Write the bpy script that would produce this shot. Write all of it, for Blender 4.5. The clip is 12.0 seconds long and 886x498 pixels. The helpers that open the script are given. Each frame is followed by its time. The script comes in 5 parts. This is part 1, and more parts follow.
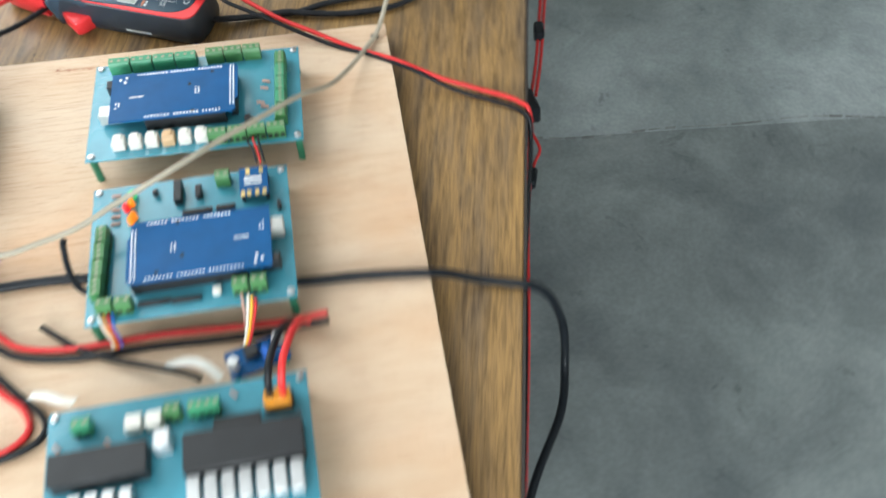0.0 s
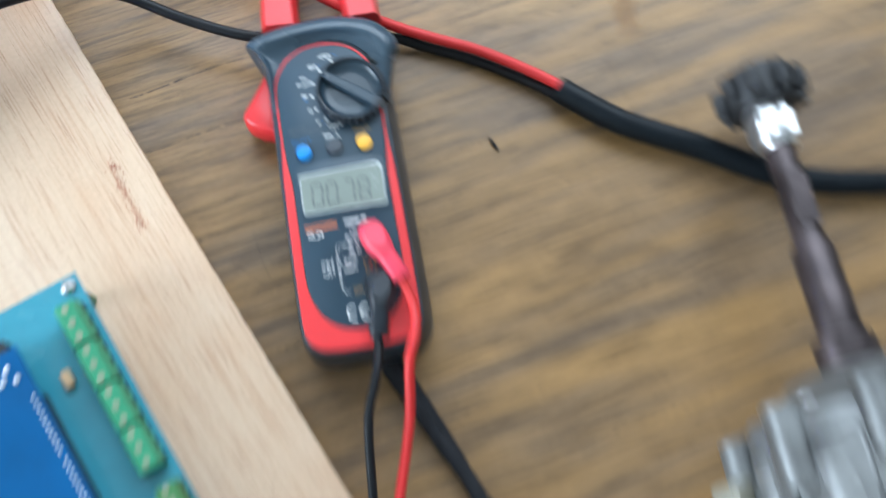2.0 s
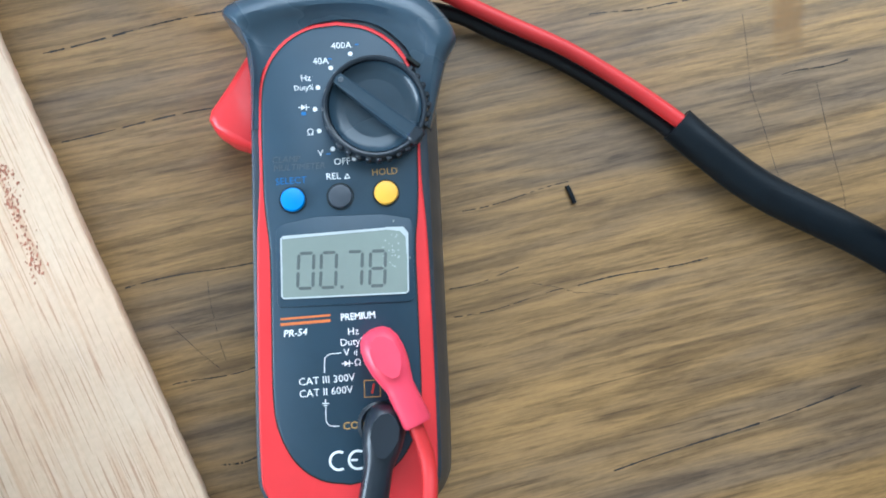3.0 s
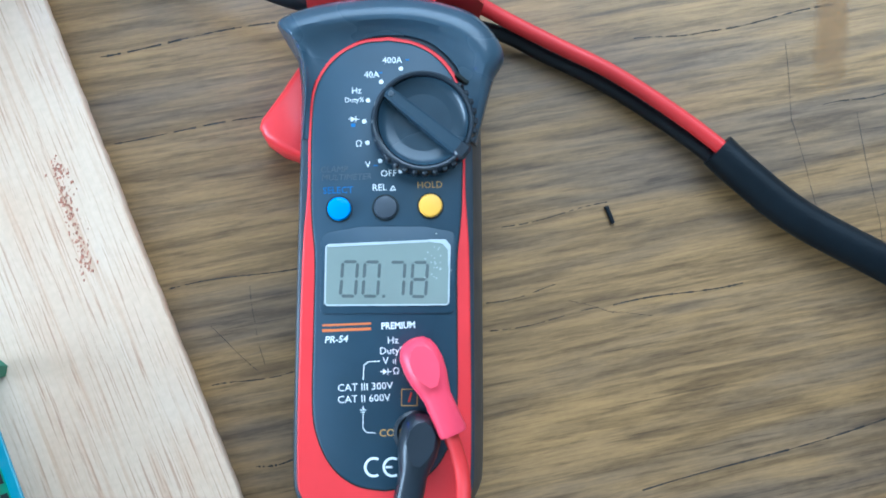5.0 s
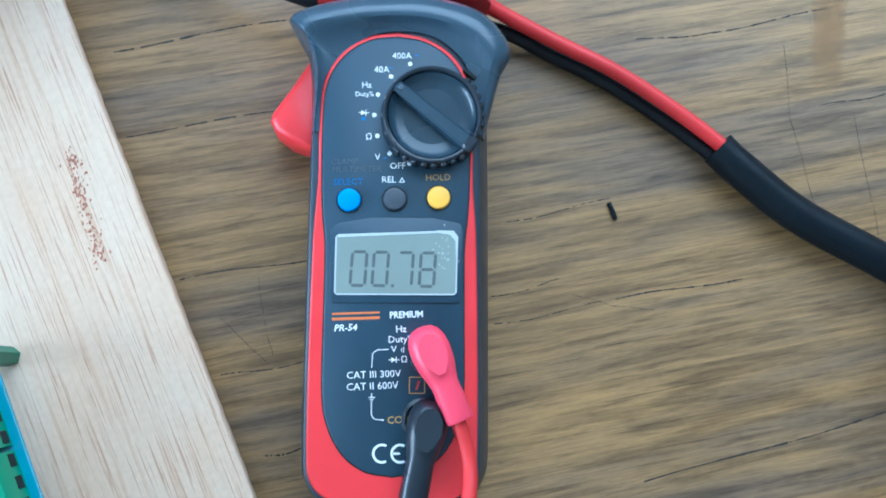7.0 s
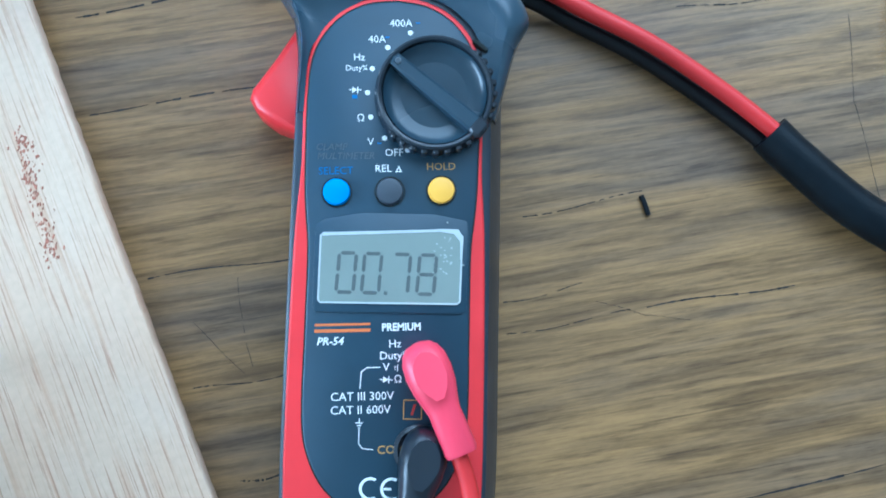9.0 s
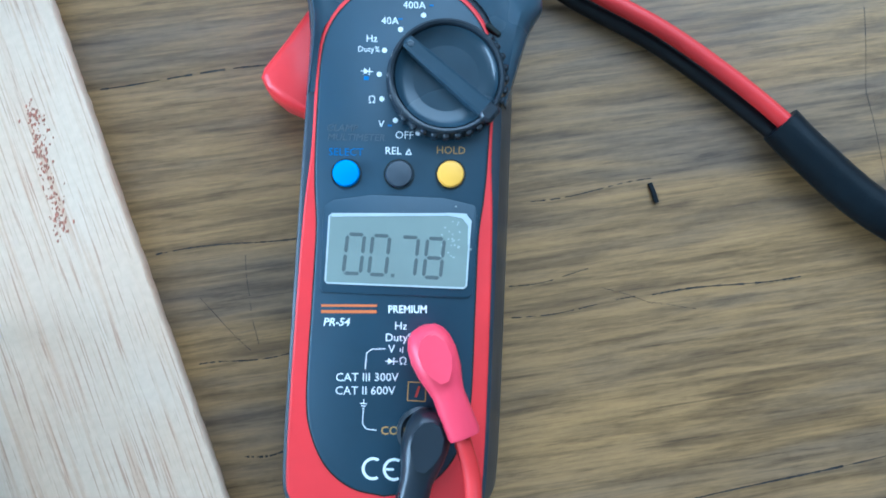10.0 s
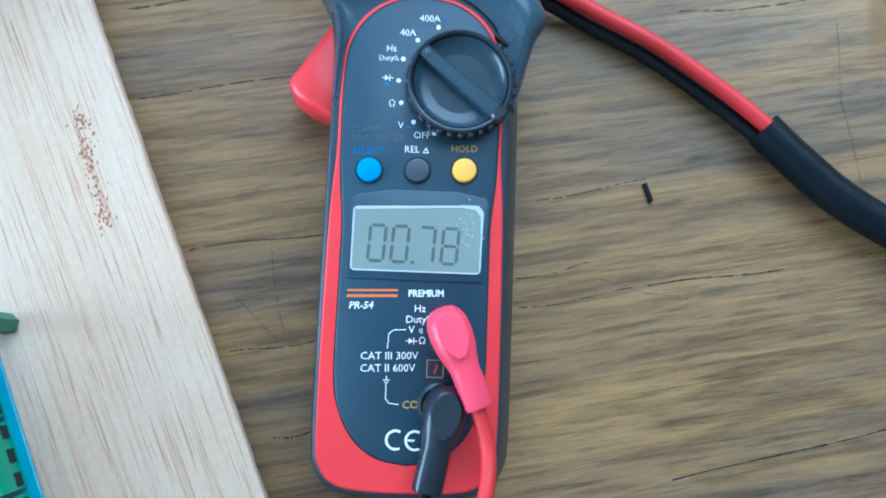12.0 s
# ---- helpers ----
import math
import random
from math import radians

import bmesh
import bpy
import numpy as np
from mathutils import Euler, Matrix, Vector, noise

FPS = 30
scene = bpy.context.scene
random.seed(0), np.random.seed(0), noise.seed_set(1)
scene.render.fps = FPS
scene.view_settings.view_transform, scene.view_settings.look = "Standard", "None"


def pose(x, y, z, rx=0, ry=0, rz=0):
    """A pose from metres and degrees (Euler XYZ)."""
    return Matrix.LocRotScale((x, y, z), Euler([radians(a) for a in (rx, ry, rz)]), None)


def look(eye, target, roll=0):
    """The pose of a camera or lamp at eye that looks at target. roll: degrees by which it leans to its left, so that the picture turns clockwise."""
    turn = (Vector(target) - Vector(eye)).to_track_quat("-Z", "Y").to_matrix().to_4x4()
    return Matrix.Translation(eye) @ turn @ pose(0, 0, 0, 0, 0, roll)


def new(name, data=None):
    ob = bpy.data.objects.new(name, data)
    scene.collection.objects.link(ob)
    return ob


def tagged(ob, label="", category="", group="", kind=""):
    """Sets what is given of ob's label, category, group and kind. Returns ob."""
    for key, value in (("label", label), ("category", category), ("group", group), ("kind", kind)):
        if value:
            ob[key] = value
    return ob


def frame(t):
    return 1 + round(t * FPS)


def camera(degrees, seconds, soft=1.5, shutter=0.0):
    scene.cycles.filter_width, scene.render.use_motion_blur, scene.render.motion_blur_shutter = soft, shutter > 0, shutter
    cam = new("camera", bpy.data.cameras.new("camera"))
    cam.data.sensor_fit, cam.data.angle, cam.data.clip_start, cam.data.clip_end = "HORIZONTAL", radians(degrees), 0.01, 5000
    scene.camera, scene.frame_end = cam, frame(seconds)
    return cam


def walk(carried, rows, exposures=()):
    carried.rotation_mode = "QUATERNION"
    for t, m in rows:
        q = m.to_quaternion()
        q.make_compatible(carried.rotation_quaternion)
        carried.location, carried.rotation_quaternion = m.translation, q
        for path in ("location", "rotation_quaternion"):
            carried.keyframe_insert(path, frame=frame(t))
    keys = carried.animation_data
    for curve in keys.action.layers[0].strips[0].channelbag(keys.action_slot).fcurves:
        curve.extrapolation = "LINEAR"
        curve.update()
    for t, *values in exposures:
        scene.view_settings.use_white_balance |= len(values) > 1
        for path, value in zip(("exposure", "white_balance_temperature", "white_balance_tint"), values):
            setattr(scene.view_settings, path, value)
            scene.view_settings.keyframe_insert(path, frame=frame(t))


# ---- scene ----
cam = camera(50.7, 12.0, soft=1.8, shutter=0.7)
PATH = [
    (0, (-0.607, -0.46, 0.592), (0.519, -0.143, -1.031), -2.0),
    (0.2, (-0.498, -0.428, 0.626), (0.517, -0.128, -1.071), 1.9),
    (0.3, (-0.445, -0.442, 0.65), (0.499, -0.042, -1.067), -2.5),
    (0.4, (-0.438, -0.444, 0.655), (0.52, 0.052, -1.029), -4.9),
    (0.5, (-0.412, -0.449, 0.654), (0.484, 0.149, -1.03), -8.5),
    (0.6, (-0.394, -0.443, 0.638), (0.48, 0.197, -1.043), -8.1),
    (0.8, (-0.295, -0.453, 0.601), (0.4, 0.495, -1.016), -14.3),
    (0.9, (-0.247, -0.445, 0.586), (0.418, 0.52, -1.035), -11.8),
    (1, (-0.185, -0.452, 0.563), (0.377, 0.56, -1.067), -11.9),
    (1.1, (-0.15, -0.446, 0.565), (0.321, 0.559, -1.099), -12.4),
    (1.3, (-0.09, -0.427, 0.539), (0.251, 0.57, -1.16), -9.9),
    (1.5, (-0.047, -0.385, 0.511), (0.2, 0.581, -1.224), -9.1),
    (1.7, (-0.028, -0.313, 0.472), (0.285, 0.526, -1.316), 0.2),
    (1.8, (-0.012, -0.262, 0.443), (0.27, 0.529, -1.372), 1.5),
    (2, (-0.001, -0.136, 0.413), (0.195, 0.384, -1.509), 10.5),
    (2.2, (0.003, -0.065, 0.371), (0.194, 0.28, -1.59), 21.8),
    (2.5, (0.0, -0.027, 0.308), (0.232, 0.181, -1.668), 44.2),
    (3, (0.002, -0.022, 0.298), (0.199, 0.165, -1.684), 43.8),
    (5, (-0.005, -0.023, 0.302), (0.153, 0.199, -1.679), 35.2),
    (5.5, (-0.006, -0.023, 0.307), (0.157, 0.206, -1.673), 35.5),
    (6, (-0.005, -0.03, 0.309), (0.156, 0.231, -1.668), 31.3),
    (6.5, (-0.008, -0.029, 0.312), (0.16, 0.213, -1.667), 34.5),
    (7, (-0.01, -0.031, 0.306), (0.165, 0.226, -1.669), 34.4),
    (7.5, (-0.005, -0.025, 0.288), (0.135, 0.22, -1.692), 30.3),
    (9.3, (0.0, -0.019, 0.268), (0.105, 0.164, -1.721), 31.0),
    (9.5, (0.0, -0.019, 0.268), (0.098, 0.149, -1.723), 31.9),
    (10, (-0.001, -0.017, 0.269), (0.106, 0.132, -1.722), 38.0),
    (10.5, (-0.004, -0.017, 0.269), (0.122, 0.129, -1.722), 43.2),
    (11, (-0.005, -0.019, 0.27), (0.117, 0.139, -1.72), 40.3),
    (11.5, (-0.006, -0.025, 0.275), (0.113, 0.151, -1.713), 36.5),
    (12, (-0.009, -0.033, 0.289), (0.12, 0.204, -1.693), 30.6),
]
EXPOSURES = [(0.0, 1.02, 6400, 6), (0.6, 1.08, 6200, 6), (1.1, 0.90, 5850, 5), (1.6, 0.98, 5650, 5), (2.5, 1.11, 5600, 5), (3.2, 1.12, 5250, 3), (5.0, 1.12, 4720, 0), (7.5, 1.03, 4550, -2), (9.5, 0.99, 4430, -3), (12.0, 1.02, 4470, -3)]
walk(cam, [(t, look(eye, target, roll)) for t, eye, target, roll in PATH], EXPOSURES)

# ---- light: a workshop lit by two large windows ----
def area_lamp(name, m, sx, sy, watts, colour):
    lamp = bpy.data.lights.new(name, "AREA")
    lamp.shape, lamp.size, lamp.size_y, lamp.energy, lamp.color = "RECTANGLE", sx, sy, watts, colour
    ob = new(name, lamp)
    ob.matrix_world = m
    return ob


world = bpy.data.worlds.new("sky")
scene.world = world
world.use_nodes = True
sky = world.node_tree.nodes.new("ShaderNodeTexSky")
sky.sky_type, sky.sun_disc, sky.sun_elevation, sky.sun_rotation = "NISHITA", False, radians(40), radians(20)
world.node_tree.links.new(sky.outputs[0], world.node_tree.nodes["Background"].inputs[0])
world.node_tree.nodes["Background"].inputs[1].default_value = 0.1
area_lamp("window_light_north", look((0.45, 1.41, 1.42), (0.40, 0, 0.25)), 2.4, 1.5, 30, (0.93, 0.97, 1.0))
area_lamp("window_light_west", look((-3.42, -0.7, 0.90), (0, -0.6, 0.35)), 2.5, 1.6, 94, (0.93, 0.97, 1.0))


# ---- materials ----
def nodes_of(name):
    m = bpy.data.materials.new(name)
    m.use_nodes = True
    t = m.node_tree
    return m, t, t.nodes["Principled BSDF"]


def noise_tex(t, scale, stretch=(1, 1, 1), detail=4, rough=0.55, kind="Object", turn=0.0, bend=0.0):
    c, mp, n = (t.nodes.new(k) for k in ("ShaderNodeTexCoord", "ShaderNodeMapping", "ShaderNodeTexNoise"))
    mp.inputs["Scale"].default_value = stretch
    mp.inputs["Rotation"].default_value = (0, 0, turn)
    n.inputs["Scale"].default_value, n.inputs["Detail"].default_value, n.inputs["Roughness"].default_value = scale, detail, rough
    n.inputs["Distortion"].default_value = bend
    t.links.new(c.outputs[kind], mp.inputs[0])
    t.links.new(mp.outputs[0], n.inputs["Vector"])
    return n.outputs["Fac"]


def ramp(t, fac, stops):
    r = t.nodes.new("ShaderNodeValToRGB")
    e = r.color_ramp.elements
    while len(e) < len(stops):
        e.new(0.5)
    for k, (p, c) in zip(e, stops):
        k.position, k.color = p, (*c, 1) if len(c) == 3 else c
    t.links.new(fac, r.inputs[0])
    return r.outputs[0]


def mix(t, a, b, fac, mode="MULTIPLY"):
    n = t.nodes.new("ShaderNodeMix")
    n.data_type, n.blend_type = "RGBA", mode
    for k, v in ((0, fac), (6, a), (7, b)):
        if isinstance(v, (int, float)):
            n.inputs[k].default_value = v
        elif isinstance(v, tuple):
            n.inputs[k].default_value = (*v, 1)
        else:
            t.links.new(v, n.inputs[k])
    return n.outputs[2]


def bump(t, p, fac, strength, dist=0.001):
    b = t.nodes.new("ShaderNodeBump")
    b.inputs["Strength"].default_value, b.inputs["Distance"].default_value = strength, dist
    t.links.new(fac, b.inputs["Height"])
    t.links.new(b.outputs[0], p.inputs["Normal"])


def plain(name, colour, rough=0.5, metal=0.0, vary=0.15, scale=60, relief=0.05, coat=0.0, spec=0.5):
    """A surface with slight blotches of colour and gloss and a fine relief."""
    m, t, p = nodes_of(name)
    f = noise_tex(t, scale, detail=5)
    lo, hi = tuple(c * (1 - vary) for c in colour), tuple(min(1, c * (1 + vary)) for c in colour)
    t.links.new(ramp(t, f, [(0.3, lo), (0.7, hi)]), p.inputs["Base Color"])
    g = noise_tex(t, scale * 0.4, detail=3)
    t.links.new(ramp(t, g, [(0.3, (rough * 0.8,) * 3), (0.7, (min(1, rough * 1.2),) * 3)]), p.inputs["Roughness"])
    p.inputs["Metallic"].default_value = metal
    p.inputs["Coat Weight"].default_value = coat
    p.inputs["Specular IOR Level"].default_value = spec
    if relief:
        bump(t, p, noise_tex(t, scale * 12, detail=2), relief, 0.0003)
    return m


def table_wood():
    m, t, p = nodes_of("table_wood")
    broad = noise_tex(t, 5.0, (1, 9, 1), 5, 0.60, bend=0.35)
    base = ramp(t, broad, [(0.30, (0.170, 0.116, 0.074)), (0.42, (0.240, 0.155, 0.080)), (0.53, (0.325, 0.196, 0.079)), (0.68, (0.384, 0.228, 0.083))])
    streak = noise_tex(t, 15.0, (1, 14, 1), 7, 0.70, bend=0.45)
    base = mix(t, base, ramp(t, streak, [(0.35, (0.46, 0.44, 0.43)), (0.44, (0.70, 0.69, 0.68)), (0.52, (0.97, 0.96, 0.95)), (0.66, (1.14, 1.12, 1.08))]), 0.9)
    fine = noise_tex(t, 34, (1, 17, 1), 6, 0.72, bend=0.25)
    base = mix(t, base, ramp(t, fine, [(0.36, (0.52, 0.50, 0.49)), (0.47, (0.88, 0.88, 0.87)), (0.60, (1.13, 1.12, 1.09))]), 0.85)
    lines = noise_tex(t, 15, (1, 48, 1), 4, 0.58, bend=0.15)
    base = mix(t, base, ramp(t, lines, [(0.29, (0.34, 0.33, 0.33)), (0.37, (1, 1, 1))]), 0.65)
    speck = noise_tex(t, 330, (1, 2.5, 1), 2, 0.5)
    base = mix(t, base, ramp(t, speck, [(0.32, (0.90, 0.89, 0.88)), (0.62, (1.04, 1.04, 1.04))]), 0.6)
    t.links.new(base, p.inputs["Base Color"])
    t.links.new(ramp(t, noise_tex(t, 30, (1, 8, 1)), [(0.3, (0.33,) * 3), (0.7, (0.44,) * 3)]), p.inputs["Roughness"])
    bump(t, p, fine, 0.15, 0.0004)
    return m


def plywood():
    m, t, p = nodes_of("plywood")
    broad = noise_tex(t, 3.0, (6, 1.0, 1), 4, 0.6, bend=0.5)
    base = ramp(t, broad, [(0.30, (0.640, 0.440, 0.290)), (0.50, (0.690, 0.510, 0.355)), (0.70, (0.725, 0.565, 0.420))])
    fine = noise_tex(t, 11, (60, 1.2, 1), 5, 0.62, bend=0.15)
    base = mix(t, base, ramp(t, fine, [(0.34, (0.80, 0.64, 0.54)), (0.48, (1, 1, 1))]), 0.6)
    knot = noise_tex(t, 7, (1.6, 0.9, 1), 3, 0.6)
    base = mix(t, base, ramp(t, knot, [(0.50, (1, 1, 1)), (0.70, (0.92, 0.72, 0.56))]), 0.6)
    pores = noise_tex(t, 42, (46, 1.0, 1), 2, 0.5)
    base = mix(t, base, ramp(t, pores, [(0.32, (0.58, 0.38, 0.30)), (0.41, (1, 1, 1))]), 0.65)
    fuzz = noise_tex(t, 500, (1, 1, 1), 2, 0.5)
    base = mix(t, base, ramp(t, fuzz, [(0.30, (0.93, 0.92, 0.91)), (0.65, (1.03, 1.03, 1.03))]), 0.7)
    t.links.new(base, p.inputs["Base Color"])
    p.inputs["Roughness"].default_value = 0.62
    bump(t, p, fine, 0.25, 0.0004)
    return m


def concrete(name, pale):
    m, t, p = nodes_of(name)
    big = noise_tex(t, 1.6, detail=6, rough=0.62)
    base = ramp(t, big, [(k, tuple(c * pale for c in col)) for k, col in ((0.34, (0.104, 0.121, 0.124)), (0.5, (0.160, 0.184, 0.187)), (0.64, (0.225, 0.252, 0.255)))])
    patch = noise_tex(t, 5, detail=8, rough=0.70, bend=0.6)
    base = mix(t, base, ramp(t, patch, [(0.36, (0.66, 0.68, 0.70)), (0.50, (0.96, 0.96, 0.96)), (0.62, (1.22, 1.22, 1.21))]), 0.75)
    stains = noise_tex(t, 13, detail=5, rough=0.6, bend=0.8)
    base = mix(t, base, ramp(t, stains, [(0.29, (0.52, 0.53, 0.55)), (0.37, (1, 1, 1))]), 0.7)
    grit = noise_tex(t, 120, detail=3)
    base = mix(t, base, ramp(t, grit, [(0.35, (0.85, 0.85, 0.85)), (0.65, (1.1, 1.1, 1.1))]), 0.6)
    t.links.new(base, p.inputs["Base Color"])
    t.links.new(ramp(t, patch, [(0.35, (0.38,) * 3), (0.65, (0.62,) * 3)]), p.inputs["Roughness"])
    bump(t, p, patch, 0.25, 0.003)
    return m


def glow(name, colour, power):
    m, t, p = nodes_of(name)
    p.inputs["Base Color"].default_value = (*colour, 1)
    p.inputs["Emission Color"].default_value = (*colour, 1)
    p.inputs["Emission Strength"].default_value = power
    return m


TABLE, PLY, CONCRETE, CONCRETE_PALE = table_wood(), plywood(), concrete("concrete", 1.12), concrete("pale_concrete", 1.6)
MORTAR = plain("mortar", (0.20, 0.215, 0.215), 0.85, vary=0.5, scale=14, relief=0.2)
PLASTER = plain("plaster", (0.55, 0.55, 0.53), 0.85, scale=5, relief=0.1)
EDGE_DARK = plain("dark_edge_band", (0.035, 0.028, 0.024), 0.6)
CRACK = plain("grimy_crack", (0.032, 0.027, 0.023), 0.8, vary=0.5, scale=300, relief=0)
RED = plain("red_plastic", (0.74, 0.035, 0.040), 0.36, vary=0.06, relief=0.03)
SHELL = plain("dark_rubber_shell", (0.024, 0.034, 0.047), 0.40, vary=0.12, relief=0.10)
# shell rubber, lightened and tinted blue to carry the sheen on the collar
COLLAR = plain("sheen_tinted_collar_rubber", (0.042, 0.070, 0.097), 0.24, vary=0.1, relief=0.08)
PANEL = plain("slate_face_plate", (0.020, 0.046, 0.072), 0.44, vary=0.08, relief=0.06)
KNOB = plain("black_knob_plastic", (0.017, 0.023, 0.031), 0.27, vary=0.1, relief=0.04)
KNOB_DISH = plain("knob_dish_plastic", (0.028, 0.050, 0.071), 0.27, vary=0.1, relief=0.04)
BLUE_BTN = plain("blue_rubber", (0.015, 0.24, 0.66), 0.45, vary=0.05)
GREY_BTN = plain("grey_rubber", (0.045, 0.055, 0.07), 0.5, vary=0.05)
YELLOW_BTN = plain("yellow_rubber", (0.86, 0.46, 0.045), 0.45, vary=0.05)
LCD = plain("lcd_glass", (0.235, 0.272, 0.240), 0.24, vary=0.06, scale=40, relief=0, coat=0.15)
LCD_INK = plain("lcd_segment", (0.10, 0.115, 0.11), 0.3, vary=0.03, relief=0)
BEZEL = plain("clear_window_frame", (0.50, 0.54, 0.54), 0.15, vary=0.1, relief=0, coat=0.5)
BUBBLE = plain("cloudy_film", (0.34, 0.38, 0.35), 0.3, vary=0.1, relief=0)
WHITE_INK = plain("white_print", (0.80, 0.82, 0.82), 0.5, vary=0.04, relief=0)
AMBER_INK = plain("amber_print", (0.42, 0.25, 0.07), 0.5, vary=0.04, relief=0)
ORANGE_INK = plain("orange_print", (0.62, 0.17, 0.04), 0.5, vary=0.04, relief=0)
BLUE_INK = plain("blue_print", (0.010, 0.13, 0.36), 0.5, vary=0.04, relief=0)
GREY_INK = plain("grey_print", (0.075, 0.095, 0.115), 0.5, vary=0.04, relief=0)
RED_INK = plain("dark_red_print", (0.35, 0.03, 0.02), 0.5, vary=0.04, relief=0)
PLUG_RED = plain("pink_red_rubber", (0.80, 0.055, 0.105), 0.42, vary=0.06, relief=0.03)
PLUG_BLACK = plain("black_plug_rubber", (0.012, 0.017, 0.024), 0.28, vary=0.15, relief=0.04)
PLUG_GREY = plain("grey_plug_plastic", (0.40, 0.395, 0.36), 0.42, vary=0.1, relief=0.04)
BLACK = plain("black_rubber", (0.008, 0.011, 0.015), 0.42, vary=0.2, relief=0.06, spec=0.22)
SLEEVE = plain("heat_shrink_sleeve", (0.005, 0.008, 0.011), 0.50, vary=0.2, scale=90, relief=0.30, spec=0.18)
STRAP = plain("black_webbing", (0.012, 0.013, 0.016), 0.75, vary=0.3, scale=200, relief=0.5, spec=0.28)
WIRE_RED = plain("red_wire", (0.60, 0.022, 0.022), 0.50, vary=0.06, relief=0)
WIRE_BLACK = plain("black_wire", (0.008, 0.009, 0.011), 0.45, vary=0.1, relief=0, spec=0.25)
CABLE_GREY = plain("beige_grey_cable", (0.33, 0.29, 0.22), 0.45, vary=0.12, relief=0.03)
PCB = plain("teal_circuit_board", (0.060, 0.282, 0.372), 0.24, vary=0.10, scale=45, relief=0.04, coat=0.3)
PCB_DARK = plain("dark_teal_circuit_board", (0.035, 0.16, 0.19), 0.30, vary=0.15, scale=45, relief=0.04, coat=0.3)
PCB_BLUE = plain("blue_circuit_board", (0.002, 0.080, 0.235), 0.48, vary=0.10, scale=60, relief=0.05, spec=0.25)
SOLDER = plain("solder", (0.82, 0.84, 0.85), 0.35, 0.3, relief=0)
GREEN_TERM = plain("green_terminal", (0.045, 0.27, 0.135), 0.42, vary=0.08)
OLIVE_TERM = plain("olive_terminal", (0.060, 0.20, 0.065), 0.45, vary=0.08)
BRASS = plain("dull_screw", (0.30, 0.31, 0.22), 0.45, 0.5, relief=0)
# near-black for the shade inside holes, grooves and seams that aren't cut
DARK_HOLE = plain("recess_shade_black", (0.006, 0.010, 0.008), 0.7, relief=0)
NYLON_GREEN = plain("green_nylon", (0.012, 0.14, 0.075), 0.45, vary=0.1)
STEEL = plain("bright_steel", (0.62, 0.63, 0.64), 0.28, 0.9, relief=0.03)
CONN_WHITE = plain("white_connector", (0.74, 0.72, 0.66), 0.5, vary=0.06)
SOCKET = plain("pale_tinned_socket", (0.55, 0.55, 0.52), 0.35, 0.4, relief=0)
TAN_GREY = plain("tan_grey_plastic", (0.21, 0.20, 0.155), 0.45, vary=0.25)
CONN_TAN = plain("tan_connector", (0.62, 0.42, 0.24), 0.5, vary=0.06)
XT_ORANGE = plain("orange_connector", (0.68, 0.27, 0.018), 0.4, vary=0.08)
CHIP = plain("black_chip", (0.014, 0.015, 0.017), 0.5)
HEADER = plain("black_header", (0.013, 0.014, 0.016), 0.55)
GOLD = plain("gold_pads", (0.72, 0.54, 0.22), 0.3, 0.8, relief=0)
RESISTOR = plain("pink_resistor", (0.52, 0.32, 0.26), 0.5, relief=0)
CAP_SILVER = plain("capacitor_can", (0.66, 0.67, 0.68), 0.35, 0.7, relief=0)
CAP_BLUE = plain("blue_trimmer", (0.012, 0.12, 0.52), 0.4, relief=0)
ALU = plain("cast_aluminium", (0.175, 0.18, 0.178), 0.44, 0.60, vary=0.42, scale=52, relief=0.55)
# the same cast metal, darkened for the parts turned away from the windows
ALU_SHADED = plain("grimy_shaded_aluminium", (0.036, 0.034, 0.028), 0.60, 0.2, vary=0.65, scale=42, relief=0.6, spec=0.35)
MOTOR_PAINT = plain("grey_motor_can", (0.085, 0.095, 0.105), 0.30, 0.55, vary=0.12, scale=25)
CAP_PALE = plain("pale_zinc_cap", (0.24, 0.265, 0.29), 0.45, 0.5, vary=0.2, scale=40)
SHAFT = plain("rusty_dark_shaft", (0.060, 0.047, 0.048), 0.42, 0.6, vary=0.6, scale=70, relief=0.3)
LED_GREEN, LED_ORANGE, LED_RED = (glow("lit_led_" + n, c, 0.35) for n, c in (("green", (0.02, 0.55, 0.18)), ("orange", (0.85, 0.22, 0.01)), ("red", (0.75, 0.02, 0.02))))
LED_BLUE = glow("lit_blue_led", (0.0, 0.045, 1.0), 110)
LED_CORE = glow("lit_led_core", (0.25, 0.55, 1.0), 90)
STAIN = plain("reddish_brown_stain", (0.42, 0.165, 0.10), 0.8, vary=0.35, scale=900, relief=0)


